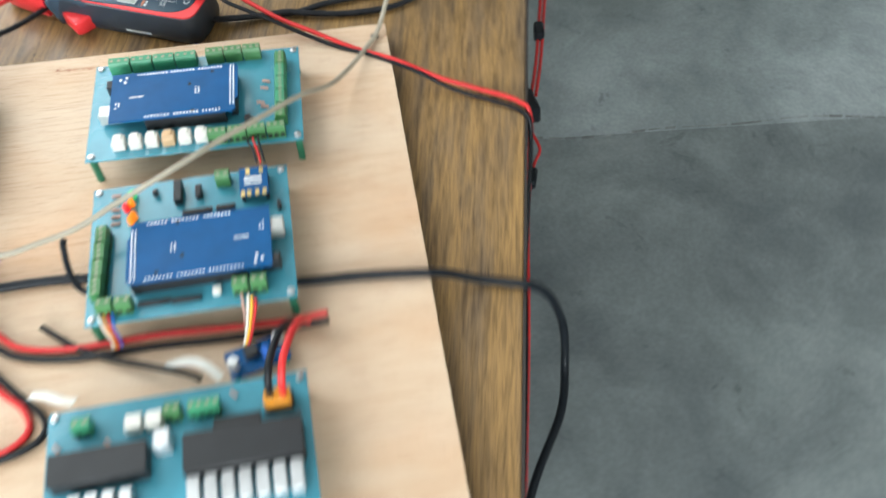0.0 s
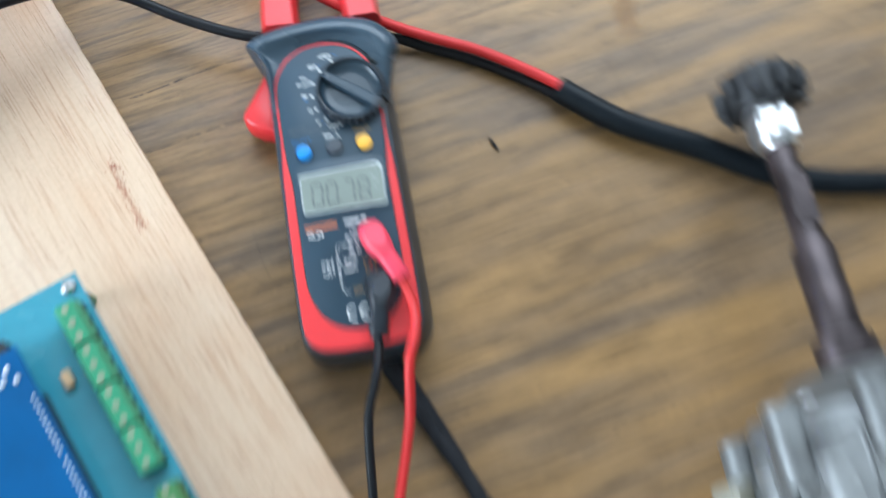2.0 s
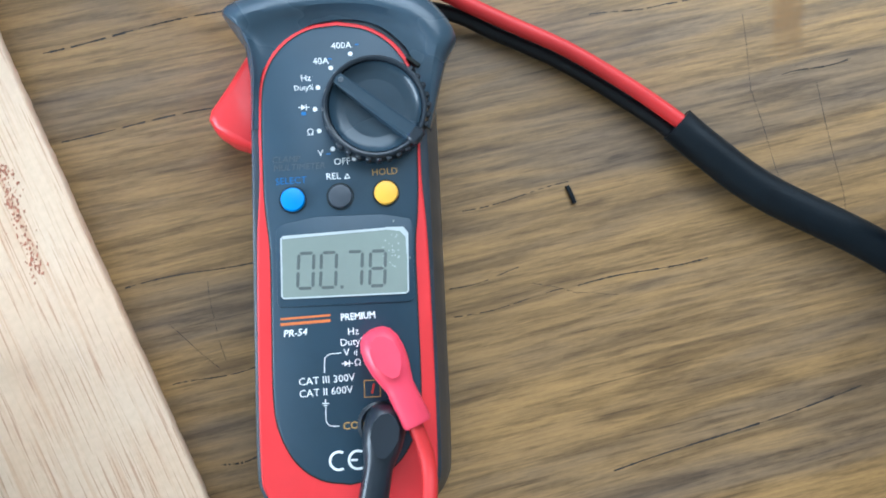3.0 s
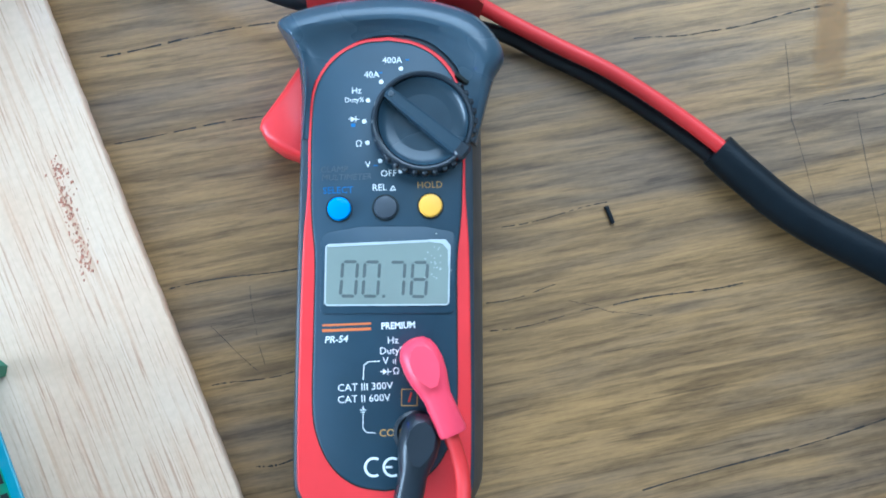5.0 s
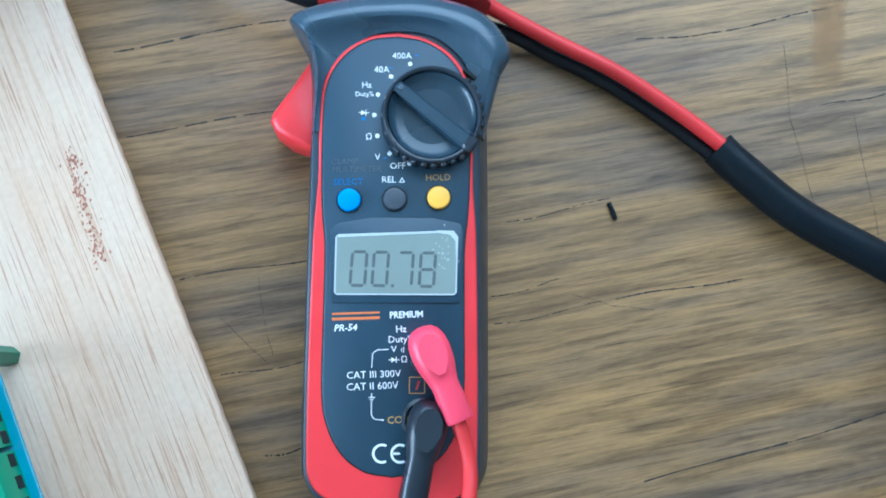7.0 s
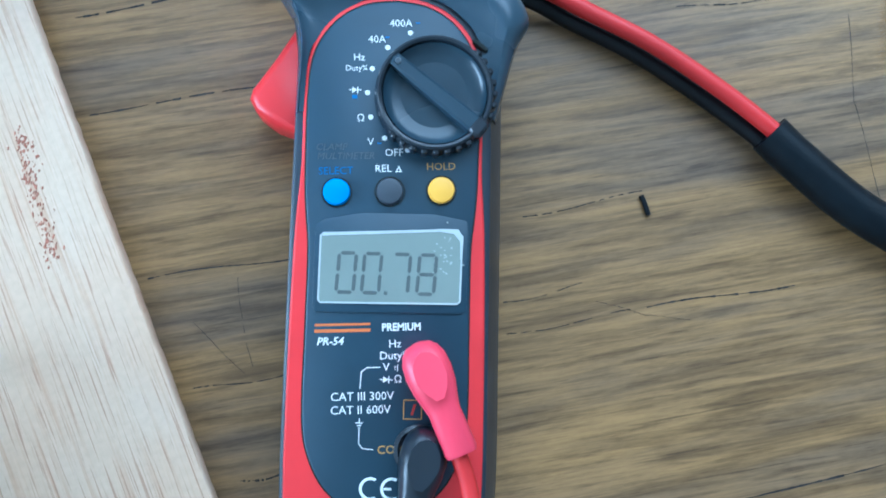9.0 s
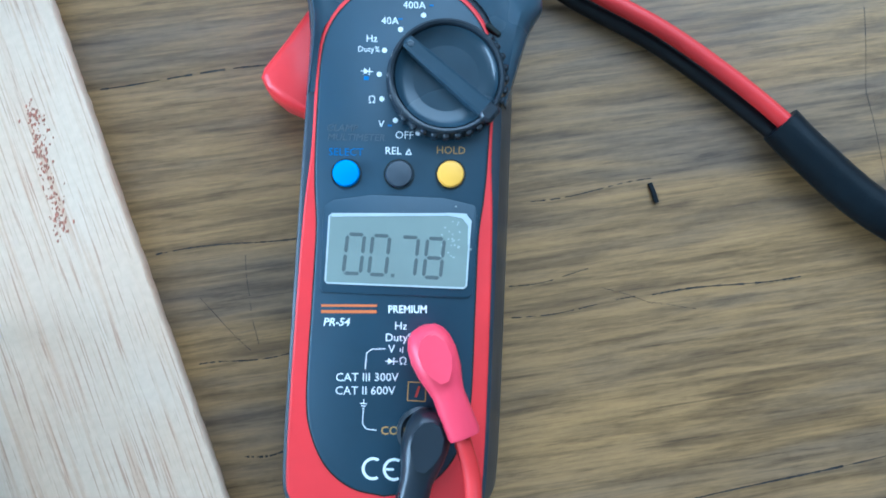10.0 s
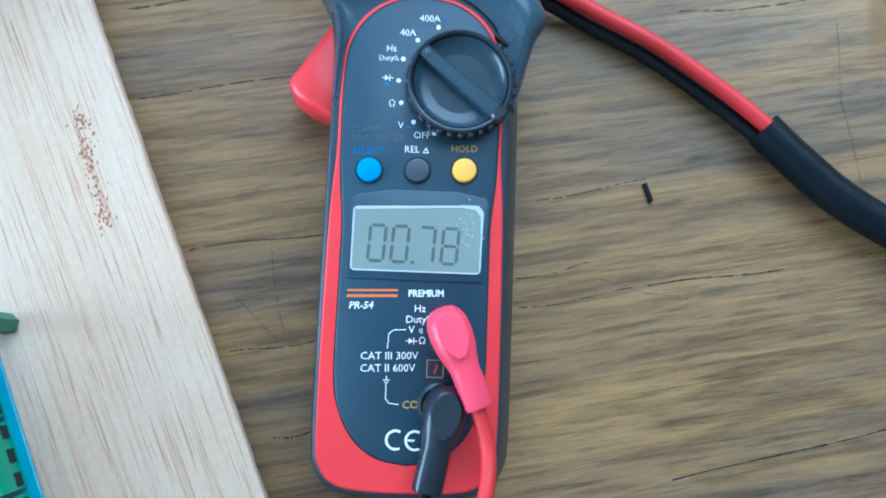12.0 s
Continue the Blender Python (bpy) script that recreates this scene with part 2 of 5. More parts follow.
def dried_film():
    """A thin see-through film, blotchy and thinning out towards its edges and its foot."""
    m, t, p = nodes_of("dried_film")
    p.inputs["Base Color"].default_value = (0.37, 0.195, 0.062, 1)
    p.inputs["Roughness"].default_value = 0.38
    c, xyz = t.nodes.new("ShaderNodeTexCoord"), t.nodes.new("ShaderNodeSeparateXYZ")
    t.links.new(c.outputs["Object"], xyz.inputs[0])
    wide = t.nodes.new("ShaderNodeMath")
    wide.operation = "ABSOLUTE"
    t.links.new(xyz.outputs[0], wide.inputs[0])
    outs = [ramp(t, noise_tex(t, 90, detail=4), [(0.28, (0.16,) * 3), (0.66, (0.62,) * 3)])]
    for src, lo, hi, v0, v1 in ((wide.outputs[0], 0.0025, 0.0075, 1, 0), (xyz.outputs[1], -0.055, -0.020, 0, 1)):
        r = t.nodes.new("ShaderNodeMapRange")
        r.interpolation_type = "SMOOTHSTEP"
        for k, v in zip((1, 2, 3, 4), (lo, hi, v0, v1)):
            r.inputs[k].default_value = v
        t.links.new(src, r.inputs[0])
        outs.append(r.outputs[0])
    for other in outs[1:]:
        n = t.nodes.new("ShaderNodeMath")
        n.operation = "MULTIPLY"
        t.links.new(outs[0], n.inputs[0])
        t.links.new(other, n.inputs[1])
        outs[0] = n.outputs[0]
    t.links.new(outs[0], p.inputs["Alpha"])
    return m


TRAIL = dried_film()


# ---- mesh helpers ----
def finish(bm, material, name, smooth=True):
    me = bpy.data.meshes.new(name)
    bmesh.ops.recalc_face_normals(bm, faces=bm.faces)
    for f in bm.faces:
        f.smooth = smooth
    bm.to_mesh(me)
    bm.free()
    me.materials.append(material)
    if smooth:
        me.set_sharp_from_angle(angle=radians(38))
    return me


def part(name, bm, material, parent, label="", m=None):
    ob = new(name, finish(bm, material, name))
    ob.parent = parent
    if m is not None:
        ob.matrix_basis = m
    return tagged(ob, label)


def thing(name, label, category, m=None, group="", kind=""):
    ob = new(name)
    ob.empty_display_size = 0.02
    if m is not None:
        ob.matrix_basis = m
    return tagged(ob, label, category, group, kind)


def solid(name, bm, material, label, category, m=None, group="", kind=""):
    ob = new(name, finish(bm, material, name))
    if m is not None:
        ob.matrix_basis = m
    return tagged(ob, label, category, group, kind)


def loft(bm, rings, closed=True, caps=True):
    vs = [[bm.verts.new(p) for p in r] for r in rings]
    n = len(vs[0])
    for a, b in zip(vs[:-1], vs[1:]):
        for i in range(n if closed else n - 1):
            j = (i + 1) % n
            bm.faces.new((a[i], a[j], b[j], b[i]))
    if caps:
        bm.faces.new(list(reversed(vs[0])))
        bm.faces.new(vs[-1])
    return bm


def box(x, y, z, sx, sy, sz, bev=0.0006, bm=None, rz=0.0):
    """A bevelled block standing on z, centred on x, y."""
    bm = bm or bmesh.new()
    r = bmesh.ops.create_cube(bm, size=1)
    vs = r["verts"]
    bmesh.ops.scale(bm, vec=(sx, sy, sz), verts=vs)
    bmesh.ops.rotate(bm, cent=(0, 0, 0), matrix=Matrix.Rotation(radians(rz), 3, "Z"), verts=vs)
    bmesh.ops.translate(bm, vec=(x, y, z + sz / 2), verts=vs)
    if bev:
        es = list({e for v in vs for e in v.link_edges})
        bmesh.ops.bevel(bm, geom=es, offset=min(bev, 0.3 * min(sx, sy, sz)), segments=1, affect="EDGES")
    return bm


def turned(profile, seg=24, bm=None, m=None):
    """A solid of revolution about z from (radius, z) pairs."""
    bm = bm or bmesh.new()
    m = m or Matrix()
    rings = [[m @ Vector((max(r, 1e-5) * math.cos(2 * math.pi * k / seg), max(r, 1e-5) * math.sin(2 * math.pi * k / seg), z)) for k in range(seg)] for r, z in profile]
    return loft(bm, rings)


def rod(a, b, r, seg=16, r2=None, bm=None, bev=0.0):
    """A round bar from a to b."""
    a, b = Vector(a), Vector(b)
    m = Matrix.Translation(a) @ (b - a).to_track_quat("Z", "Y").to_matrix().to_4x4()
    h, r2 = (b - a).length, r if r2 is None else r2
    prof = [(r, 0), (r2, h)] if not bev else [(r - bev, 0), (r, bev), (r2, h - bev), (r2 - bev, h)]
    return turned(prof, seg, bm, m)


def spline(pts, res=8):
    """A smooth line through the points (Catmull-Rom)."""
    p = [Vector(q) for q in pts]
    p = [2 * p[0] - p[1]] + p + [2 * p[-1] - p[-2]]
    out = []
    for a, b, c, d in zip(p, p[1:], p[2:], p[3:]):
        for k in range(res):
            t = k / res
            out.append(0.5 * (2 * b + (c - a) * t + (2 * a - 5 * b + 4 * c - d) * t * t + (3 * b - a - 3 * c + d) * t ** 3))
    return out + [p[-2]]


def tube(pts, r, seg=10, res=8, flat=1.0, bm=None, taper=None):
    """A cord through the points; flat squeezes its height."""
    bm = bm or bmesh.new()
    line = spline(pts, res)
    rings = []
    for k, q in enumerate(line):
        d = (line[min(k + 1, len(line) - 1)] - line[max(k - 1, 0)]).normalized()
        side = d.cross(Vector((0, 0, 1)))
        side = side.normalized() if side.length > 1e-3 else Vector((1, 0, 0))
        up = side.cross(d)
        w = r * (taper(k / (len(line) - 1)) if taper else 1)
        rings.append([q + side * (w * math.cos(2 * math.pi * i / seg)) + up * (w * flat * math.sin(2 * math.pi * i / seg)) for i in range(seg)])
    return loft(bm, rings)


def offset_outline(pts, d):
    """The closed outline (anticlockwise) moved inwards by d."""
    n, out = len(pts), []
    for i, (x, y) in enumerate(pts):
        a, b = pts[i - 1], pts[(i + 1) % n]
        tx, ty = b[0] - a[0], b[1] - a[1]
        l = math.hypot(tx, ty) or 1
        out.append((x - ty / l * d, y + tx / l * d))
    return out


def slab(pts, levels, bm=None, shift=0.0):
    """A flat solid from an outline; levels are (z, inset) pairs from the bottom up; shift moves the foot sideways."""
    bm = bm or bmesh.new()
    top = levels[-1][0]
    return loft(bm, [[(x + shift * (1 - z / top), y, z) for x, y in offset_outline(pts, d)] for z, d in levels])


def mirrored(half, res=5):
    """A smooth closed outline, anticlockwise from the foot, from its right half."""
    line = [(v.x, v.y) for v in spline([(x, y, 0) for x, y in half], res)]
    return line + [(-x, y) for x, y in reversed(line[1:-1])]


def letters(text, size, x, y, z, material, parent, centre=True, shear=0.0, bold=0.0, rz=0.0, wide=1.0):
    """Printed words, a hair proud of the surface."""
    cu = bpy.data.curves.new("print", "FONT")
    cu.body, cu.size, cu.shear, cu.offset, cu.extrude = text, size, shear, bold, 0.00003
    cu.resolution_u = 2
    cu.align_x, cu.align_y = ("CENTER" if centre else "LEFT"), "CENTER"
    tmp = new("print", cu)
    me = bpy.data.meshes.new_from_object(tmp.evaluated_get(bpy.context.evaluated_depsgraph_get()))
    bpy.data.objects.remove(tmp)
    me.materials.clear()
    me.materials.append(material)
    ob = new("printed_text", me)
    ob.parent = parent
    ob.matrix_basis = pose(x, y, z, 0, 0, rz) @ Matrix.Diagonal((wide, 1, 1, 1))
    return ob


# ---- the room ----
FLOOR_Z = -0.76
floor = solid("floor", box(0, 0, FLOOR_Z - 0.1, 7.2, 7.2, 0.1, 0), CONCRETE, "stained grey concrete workshop floor", "floor", kind="structure")
# beyond the joint: the same concrete in a paler tone, 1 mm proud
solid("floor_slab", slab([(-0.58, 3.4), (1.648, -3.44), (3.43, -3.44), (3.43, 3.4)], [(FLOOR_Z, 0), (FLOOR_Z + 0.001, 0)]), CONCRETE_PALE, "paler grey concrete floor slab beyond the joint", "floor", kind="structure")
ceiling = solid("ceiling", box(0, 0, 2.2, 7.2, 7.2, 0.1, 0), PLASTER, "plain pale ceiling", "ceiling", kind="structure")


def wall_with_window(name, label, m, hole):
    """A 7 m wall, 0.12 thick, with one window opening (x0, x1, z0, z1)."""
    x0, x1, z0, z1 = hole
    bm = bmesh.new()
    zc, top = FLOOR_Z, 2.2
    if x1 > x0:
        box((-3.5 + x0) / 2, 0, zc, x0 + 3.5, 0.12, top - zc, 0, bm)
        box((3.5 + x1) / 2, 0, zc, 3.5 - x1, 0.12, top - zc, 0, bm)
        box((x0 + x1) / 2, 0, zc, x1 - x0, 0.12, z0 - zc, 0, bm)
        box((x0 + x1) / 2, 0, z1, x1 - x0, 0.12, top - z1, 0, bm)
    else:
        box(0, 0, zc, 7.0, 0.12, top - zc, 0, bm)
    return solid(name, bm, PLASTER, label, "wall", m, kind="structure")


wall_with_window("wall_north", "plain pale plaster wall with a window opening", pose(0, 1.50, 0), (-0.8, 1.7, 0.62, 2.19))
wall_with_window("wall_west", "plain pale plaster wall with a window opening", pose(-3.5, 0, 0, 0, 0, 90), (-1.95, 0.55, 0.1, 1.7))
wall_with_window("wall_east", "plain pale plaster wall", pose(3.5, 0, 0, 0, 0, 90), (0, 0, 0, 0))
wall_with_window("wall_south", "plain pale plaster wall", pose(0, -3.5, 0), (0, 0, 0, 0))

# ---- the table; its local x runs along the front edge and the grain ----
TABLE_M = pose(0, -0.371, 0, 0, 0, 10.75)
table = thing("work_table", "scratched brown wood-grained work table with dark edge", "table", TABLE_M)
part("tabletop", box(0.05, 0.55, -0.024, 2.4, 1.1, 0.024, 0.0015), TABLE, table)
part("edge_band", box(0.05, -0.0012, -0.0235, 2.4, 0.0022, 0.0225, 0), EDGE_DARK, table, "thin dark edge band")
for lx in (-1.08, 1.18):
    for ly in (0.06, 1.04):
        part("leg", box(lx, ly, FLOOR_Z, 0.05, 0.05, -0.0245 - FLOOR_Z, 0.002), EDGE_DARK, table)

# dark hairline cracks along the grain and fine scratches across it
def hairline(bm, a, b, w, wave, steps, gap):
    a, b = Vector((*a, 0)), Vector((*b, 0))
    d = (b - a).normalized()
    side = Vector((-d.y, d.x, 0))
    for k in range(steps):
        if crack_rng.random() < gap * 0.45:
            continue
        t0, t1 = k / steps, (k + 1.04) / steps
        h0, h1 = (wave * math.sin(5 * t + a.x * 90) for t in (t0, t1))
        w0, w1 = w * crack_rng.uniform(0.14, 0.66), w * crack_rng.uniform(0.14, 0.66)
        p, q = a + (b - a) * t0 + side * h0, a + (b - a) * t1 + side * h1
        ring = [p - side * w0, q - side * w1, q + side * w1, p + side * w0]
        loft(bm, [[v + Vector((0, 0, 0.00002)) for v in ring], [v + Vector((0, 0, 0.00008)) for v in ring]])


crack_rng = random.Random(9)
bm = bmesh.new()
for a, b, w, gap in (((0.075, -0.008), (0.119, 0.0), 0.00055, 0.15), ((0.083, -0.068), (0.168, -0.045), 0.00055, 0.1), ((0.037, 0.018), (0.074, 0.026), 0.00035, 0.3),
                     ((0.080, 0.0815), (0.112, 0.0865), 0.0004, 0.5), ((0.112, 0.0865), (0.156, 0.096), 0.0005, 0.2), ((0.033, -0.007), (0.058, -0.001), 0.0003, 0.5), ((-0.089, 0.045), (-0.028, 0.056), 0.0005, 0.15), ((-0.068, -0.002), (-0.026, 0.0055), 0.0004, 0.15),
                     ((-0.054, -0.033), (-0.026, -0.0275), 0.0004, 0.35), ((-0.092, 0.074), (-0.036, 0.086), 0.0006, 0.3), ((0.034, -0.016), (0.07, -0.009), 0.0003, 0.5),
                     ((0.150, 0.060), (0.175, 0.066), 0.0005, 0.2), ((0.06, 0.112), (0.14, 0.126), 0.0004, 0.4), ((-0.04, -0.058), (-0.024, -0.0545), 0.0006, 0.4), ((0.10, -0.12), (0.16, -0.108), 0.0004, 0.4),
                     ((0.06, -0.29), (0.13, -0.275), 0.0004, 0.3), ((0.035, -0.10), (0.075, -0.092), 0.0003, 0.4)):
    hairline(bm, a, b, w, 0.0007, 26, gap)
solid("crack_line", bm, CRACK, "dark broken hairline cracks in the table top", "crack", kind="stuff")
bm = bmesh.new()
for pts in ([(-0.043, -0.001), (-0.041, -0.014), (-0.038, -0.026)], [(0.138, 0.082), (0.139, 0.055), (0.146, 0.026)], [(0.162, 0.058), (0.168, 0.020), (0.170, 0.0)], [(-0.055, -0.014), (-0.040, -0.028)], [(0.06, -0.006), (0.075, -0.010), (0.088, -0.011)]):
    for p, q in zip(pts[:-1], pts[1:]):
        hairline(bm, p, q, 0.00016, 0.0002, 9, 0.1)
solid("scratch_line", bm, CRACK, "fine dark scratches across the table top", "scratch", kind="stuff")
# dried orange-brown trail on the table
solid("dried_trail", box(0, 0, 0.00002, 0.016, 0.15, 0.00005, 0), TRAIL, "faint orange-brown dried trail across the table top", "stain", pose(0.1575, 0.115, 0, 0, 0, -6), kind="stuff")
# joint between two floor slabs
bm = bmesh.new()
for k in range(60):
    if crack_rng.random() < 0.2:
        continue
    t0, t1 = k / 60, (k + crack_rng.uniform(0.6, 1.0)) / 60
    p, q = (Vector((0.50 + 0.60 * t + 0.006 * math.sin(17 * t) + 0.004 * math.sin(41 * t), 0.10 - 1.85 * t, FLOOR_Z)) for t in (t0, t1))
    w = 0.0024 * crack_rng.uniform(0.25, 1.5)
    loft(bm, [[(p.x - w, p.y, p.z), (q.x - w, q.y, q.z), (q.x + w, q.y, q.z), (p.x + w, p.y, p.z)], [(p.x - w, p.y, p.z + 0.0012), (q.x - w, q.y, q.z + 0.0012), (q.x + w, q.y, q.z + 0.0012), (p.x + w, p.y, p.z + 0.0012)]])
solid("floor_joint", bm, MORTAR, "rough pale mortar joint in the concrete floor", "joint", kind="structure")

# ---- the plywood base board ----
BOARD_Z = 0.018
ply_rng = random.Random(5)
sheet = [(-0.72, 0.0)] + [(-0.72 + 0.004 * k, ply_rng.uniform(-0.0002, 0.0002)) for k in range(60, 180)] + [(0.0012, 0.0)] + [(0.0012 + 0.0110 * 0.003 * k + ply_rng.uniform(-0.0002, 0.0002), 0.003 * k) for k in range(1, 160)] + [(0.0090, 0.72), (-0.72, 0.72)]
base_board = thing("plywood_board", "thin pale plywood base board raised on battens over the table", "board", pose(0.026, -0.234, 0, 0, 0, 23))
part("sheet", slab(sheet, [(BOARD_Z - 0.0060, 0.0003), (BOARD_Z - 0.0056, 0), (BOARD_Z - 0.0004, 0), (BOARD_Z, 0.0003)]), PLY, base_board, "thin plywood sheet with a slightly ragged edge")
for bx in (-0.10, -0.60):
    part("batten", box(bx, 0.36, 0.0002, 0.03, 0.60, BOARD_Z - 0.0062, 0.0005), PLY, base_board)
MB = pose(0.025, -0.235, 0, 0, 0, 24.2)


def on_board(bx, by, z):
    return MB @ Vector((bx, by, z))


rng = random.Random(4)
bm = bmesh.new()
for k in range(230):
    t = rng.random()
    spread = 0.0024 * (0.35 + abs(math.sin(t * 7.5)))
    cx, cy = -0.0985 + 0.0103 * t + rng.gauss(0, spread * 0.5), 0.0345 - 0.0325 * t + rng.gauss(0, 0.0012)
    r = rng.uniform(0.00010, 0.00038)
    turned([(r, BOARD_Z - 0.0001), (r * 0.9, BOARD_Z + 0.00012), (r * 0.3, BOARD_Z + 0.0002)], 6, bm, Matrix.Translation((cx, cy, 0)) @ Matrix.Diagonal((0.8, rng.uniform(1, 2.2), 1, 1)))
solid("brown_stain", bm, STAIN, "reddish brown speckled stain on the plywood board", "stain", kind="stuff")
solid("nail", turned([(0.0035, BOARD_Z), (0.0038, BOARD_Z + 0.0012), (0.0015, BOARD_Z + 0.0022)], 10, m=Matrix.Translation((0.007, -0.230, 0))), SHAFT, "small dark rusty nail head in the plywood board", "nail")

# a thin black offcut on the table
solid("wire_offcut", tube([(0.0733, 0.0250, 0.0008), (0.0745, 0.0222, 0.0008), (0.0755, 0.0193, 0.0008)], 0.0008, 8, 4), BLACK, "short black wire offcut lying on the table", "offcut")


# ---- the clamp meter ----
def digit(bm, x, y, w, h, on, z, t=0.00085, lean=0.06):
    """One seven-segment figure; on lists the lit segments a to g."""
    seg = {"a": (0, h / 2, w, 0), "d": (0, -h / 2, w, 0), "g": (0, 0, w, 0), "f": (-w / 2, h / 4, 0, h / 2), "b": (w / 2, h / 4, 0, h / 2), "e": (-w / 2, -h / 4, 0, h / 2), "c": (w / 2, -h / 4, 0, h / 2)}
    for k in on:
        dx, dy, lx, ly = seg[k]
        g = 0.00022
        if lx:
            pts = [(-lx / 2 + g, 0), (-lx / 2 + g + t / 2, -t / 2), (lx / 2 - g - t / 2, -t / 2), (lx / 2 - g, 0), (lx / 2 - g - t / 2, t / 2), (-lx / 2 + g + t / 2, t / 2)]
        else:
            pts = [(0, -ly / 2 + g), (t / 2, -ly / 2 + g + t / 2), (t / 2, ly / 2 - g - t / 2), (0, ly / 2 - g), (-t / 2, ly / 2 - g - t / 2), (-t / 2, -ly / 2 + g + t / 2)]
        pts = [(x + dx + px + lean * (dy + py), y + dy + py) for px, py in pts]
        loft(bm, [[(px, py, z) for px, py in pts], [(px, py, z + 0.00004) for px, py in pts]])


def clamp_meter(m):
    me = thing("clamp_meter", "red and dark grey digital clamp meter lying on the table", "multimeter", m)
    shell = mirrored([(0, -0.0705), (0.012, -0.0702), (0.0205, -0.0685), (0.0250, -0.0630), (0.0262, -0.0540), (0.0262, -0.02), (0.0260, 0.02), (0.0258, 0.046), (0.0258, 0.0560), (0.0270, 0.0655), (0.0280, 0.0715), (0.0255, 0.0752), (0.018, 0.0785), (0.008, 0.0800), (0, 0.0803)])
    body = part("body", slab(shell, [(0, 0.003), (0.003, -0.0005), (0.012, -0.0022), (0.022, -0.0012), (0.0285, 0.0), (0.0318, 0.0008), (0.0326, 0.0020)], shift=0.0032), SHELL, me, "dark rubbery shell")
    # flared guard collar: a concave slope rises from the face to a ridge, then a lip rolls over to the rim
    inner = [(-22.9, 39), (-22.2, 53), (-20.2, 58), (-15.8, 63.6), (-8, 69.2), (2, 71), (11, 69.6), (17.6, 65), (21.2, 60), (22.6, 54), (23.3, 39)]
    ridge = [(-24.3, 39), (-23.5, 55), (-24.8, 64), (-27.0, 70), (-13, 73.2), (2, 74.6), (13, 73.4), (22, 69.8), (27.4, 63.5), (26.8, 56), (24.9, 39)]
    rim = [(-25.6, 39), (-25.2, 60), (-28.6, 69), (-32.6, 75), (-18, 80.8), (2, 83.2), (15, 82.2), (27, 78), (35.0, 67.5), (31.6, 58), (26.9, 39)]
    inner, ridge, rim = ([Vector((x / 1000, y / 1000, 0)) for x, y in c] for c in (inner, ridge, rim))
    inner, ridge, rim = (spline(c, 6) for c in (inner, ridge, rim))
    rings = []
    for k, (a, b, c) in enumerate(zip(inner, ridge, rim)):
        h = 0.0334 + 0.0046 * math.sin(math.pi * k / (len(rim) - 1)) ** 0.7
        foot = c.lerp(a, 0.25)
        rings.append([(v.x, v.y, z) for v, z in ((a, 0.0326), (a, 0.0334), (a.lerp(b, 0.35), 0.0335 + 0.10 * (h - 0.0334)), (a.lerp(b, 0.72), 0.0335 + 0.50 * (h - 0.0334)), (a.lerp(b, 0.95), h - 0.0004), (b.lerp(c, 0.10), h), (b.lerp(c, 0.35), h - 0.0006), (b.lerp(c, 0.70), h - 0.0021), (b.lerp(c, 0.92), h - 0.0045), (c, h - 0.0075), (c.lerp(foot, 0.5), 0.020), (foot, 0.012), (a, 0.012))])
    part("guard_collar", loft(bmesh.new(), rings), COLLAR, me, "glossy guard collar with a bluish sheen in its colour")
    part("collar_notch", box(0.0218, 0.0580, 0.0325, 0.0046, 0.0013, 0.0020, 0.0003, rz=-38), DARK_HOLE, me)
    band = mirrored([(0, -0.0688), (0.010, -0.0686), (0.0185, -0.0672), (0.0232, -0.0625), (0.0245, -0.0540), (0.0245, -0.02), (0.0240, 0.008), (0.0230, 0.025), (0.0229, 0.046), (0.0210, 0.0570), (0.0160, 0.0645), (0.0085, 0.0690), (0, 0.0705)])
    part("red_band", slab(band, [(0.0318, 0), (0.0332, 0.0001), (0.0337, 0.0006)]), RED, me, "red trim round the face plate")
    plate = mirrored([(0, -0.0610), (0.008, -0.0594), (0.0145, -0.0545), (0.0187, -0.0465), (0.0203, -0.0370), (0.0203, -0.015), (0.0203, 0.004), (0.0212, 0.014), (0.0217, 0.024), (0.0217, 0.046), (0.0200, 0.0558), (0.0150, 0.0632), (0.0080, 0.0675), (0, 0.0688)])
    groove = part("groove", slab(offset_outline(plate, -0.0003), [(0.0330, 0), (0.03385, 0)]), DARK_HOLE, me)
    face = part("face_plate", slab(plate, [(0.0332, 0), (0.0341, 0.0001), (0.0344, 0.0005)]), PANEL, me, "slate blue-black face plate")
    Z = 0.03445
    # jaws
    for sgn in (-1, 1):
        path = []
        for k in range(11):
            a = radians(4 + 84.5 * k / 10)
            path.append(Vector((0.0022 + sgn * 0.0188 * math.cos(a) ** 0.8, 0.079 + 0.0605 * math.sin(a) ** 0.95, 0.0185 - 0.002 * k / 10)))
        rings = []
        for k, q in enumerate(path):
            d = (path[min(k + 1, 10)] - path[max(k - 1, 0)]).normalized()
            side = d.cross(Vector((0, 0, 1))).normalized()
            w, h = 0.0085 - 0.0022 * k / 10, 0.0118 - 0.0025 * k / 10
            rings.append([q + side * (w * c) + Vector((0, 0, h * s)) for c, s in ((1, 0.6), (0.72, 1), (-0.72, 1), (-1, 0.6), (-1, -0.6), (-0.72, -1), (0.72, -1), (1, -0.6))])
        jaw = part("jaw", loft(bmesh.new(), rings), RED, me, "red half of the clamp ring")
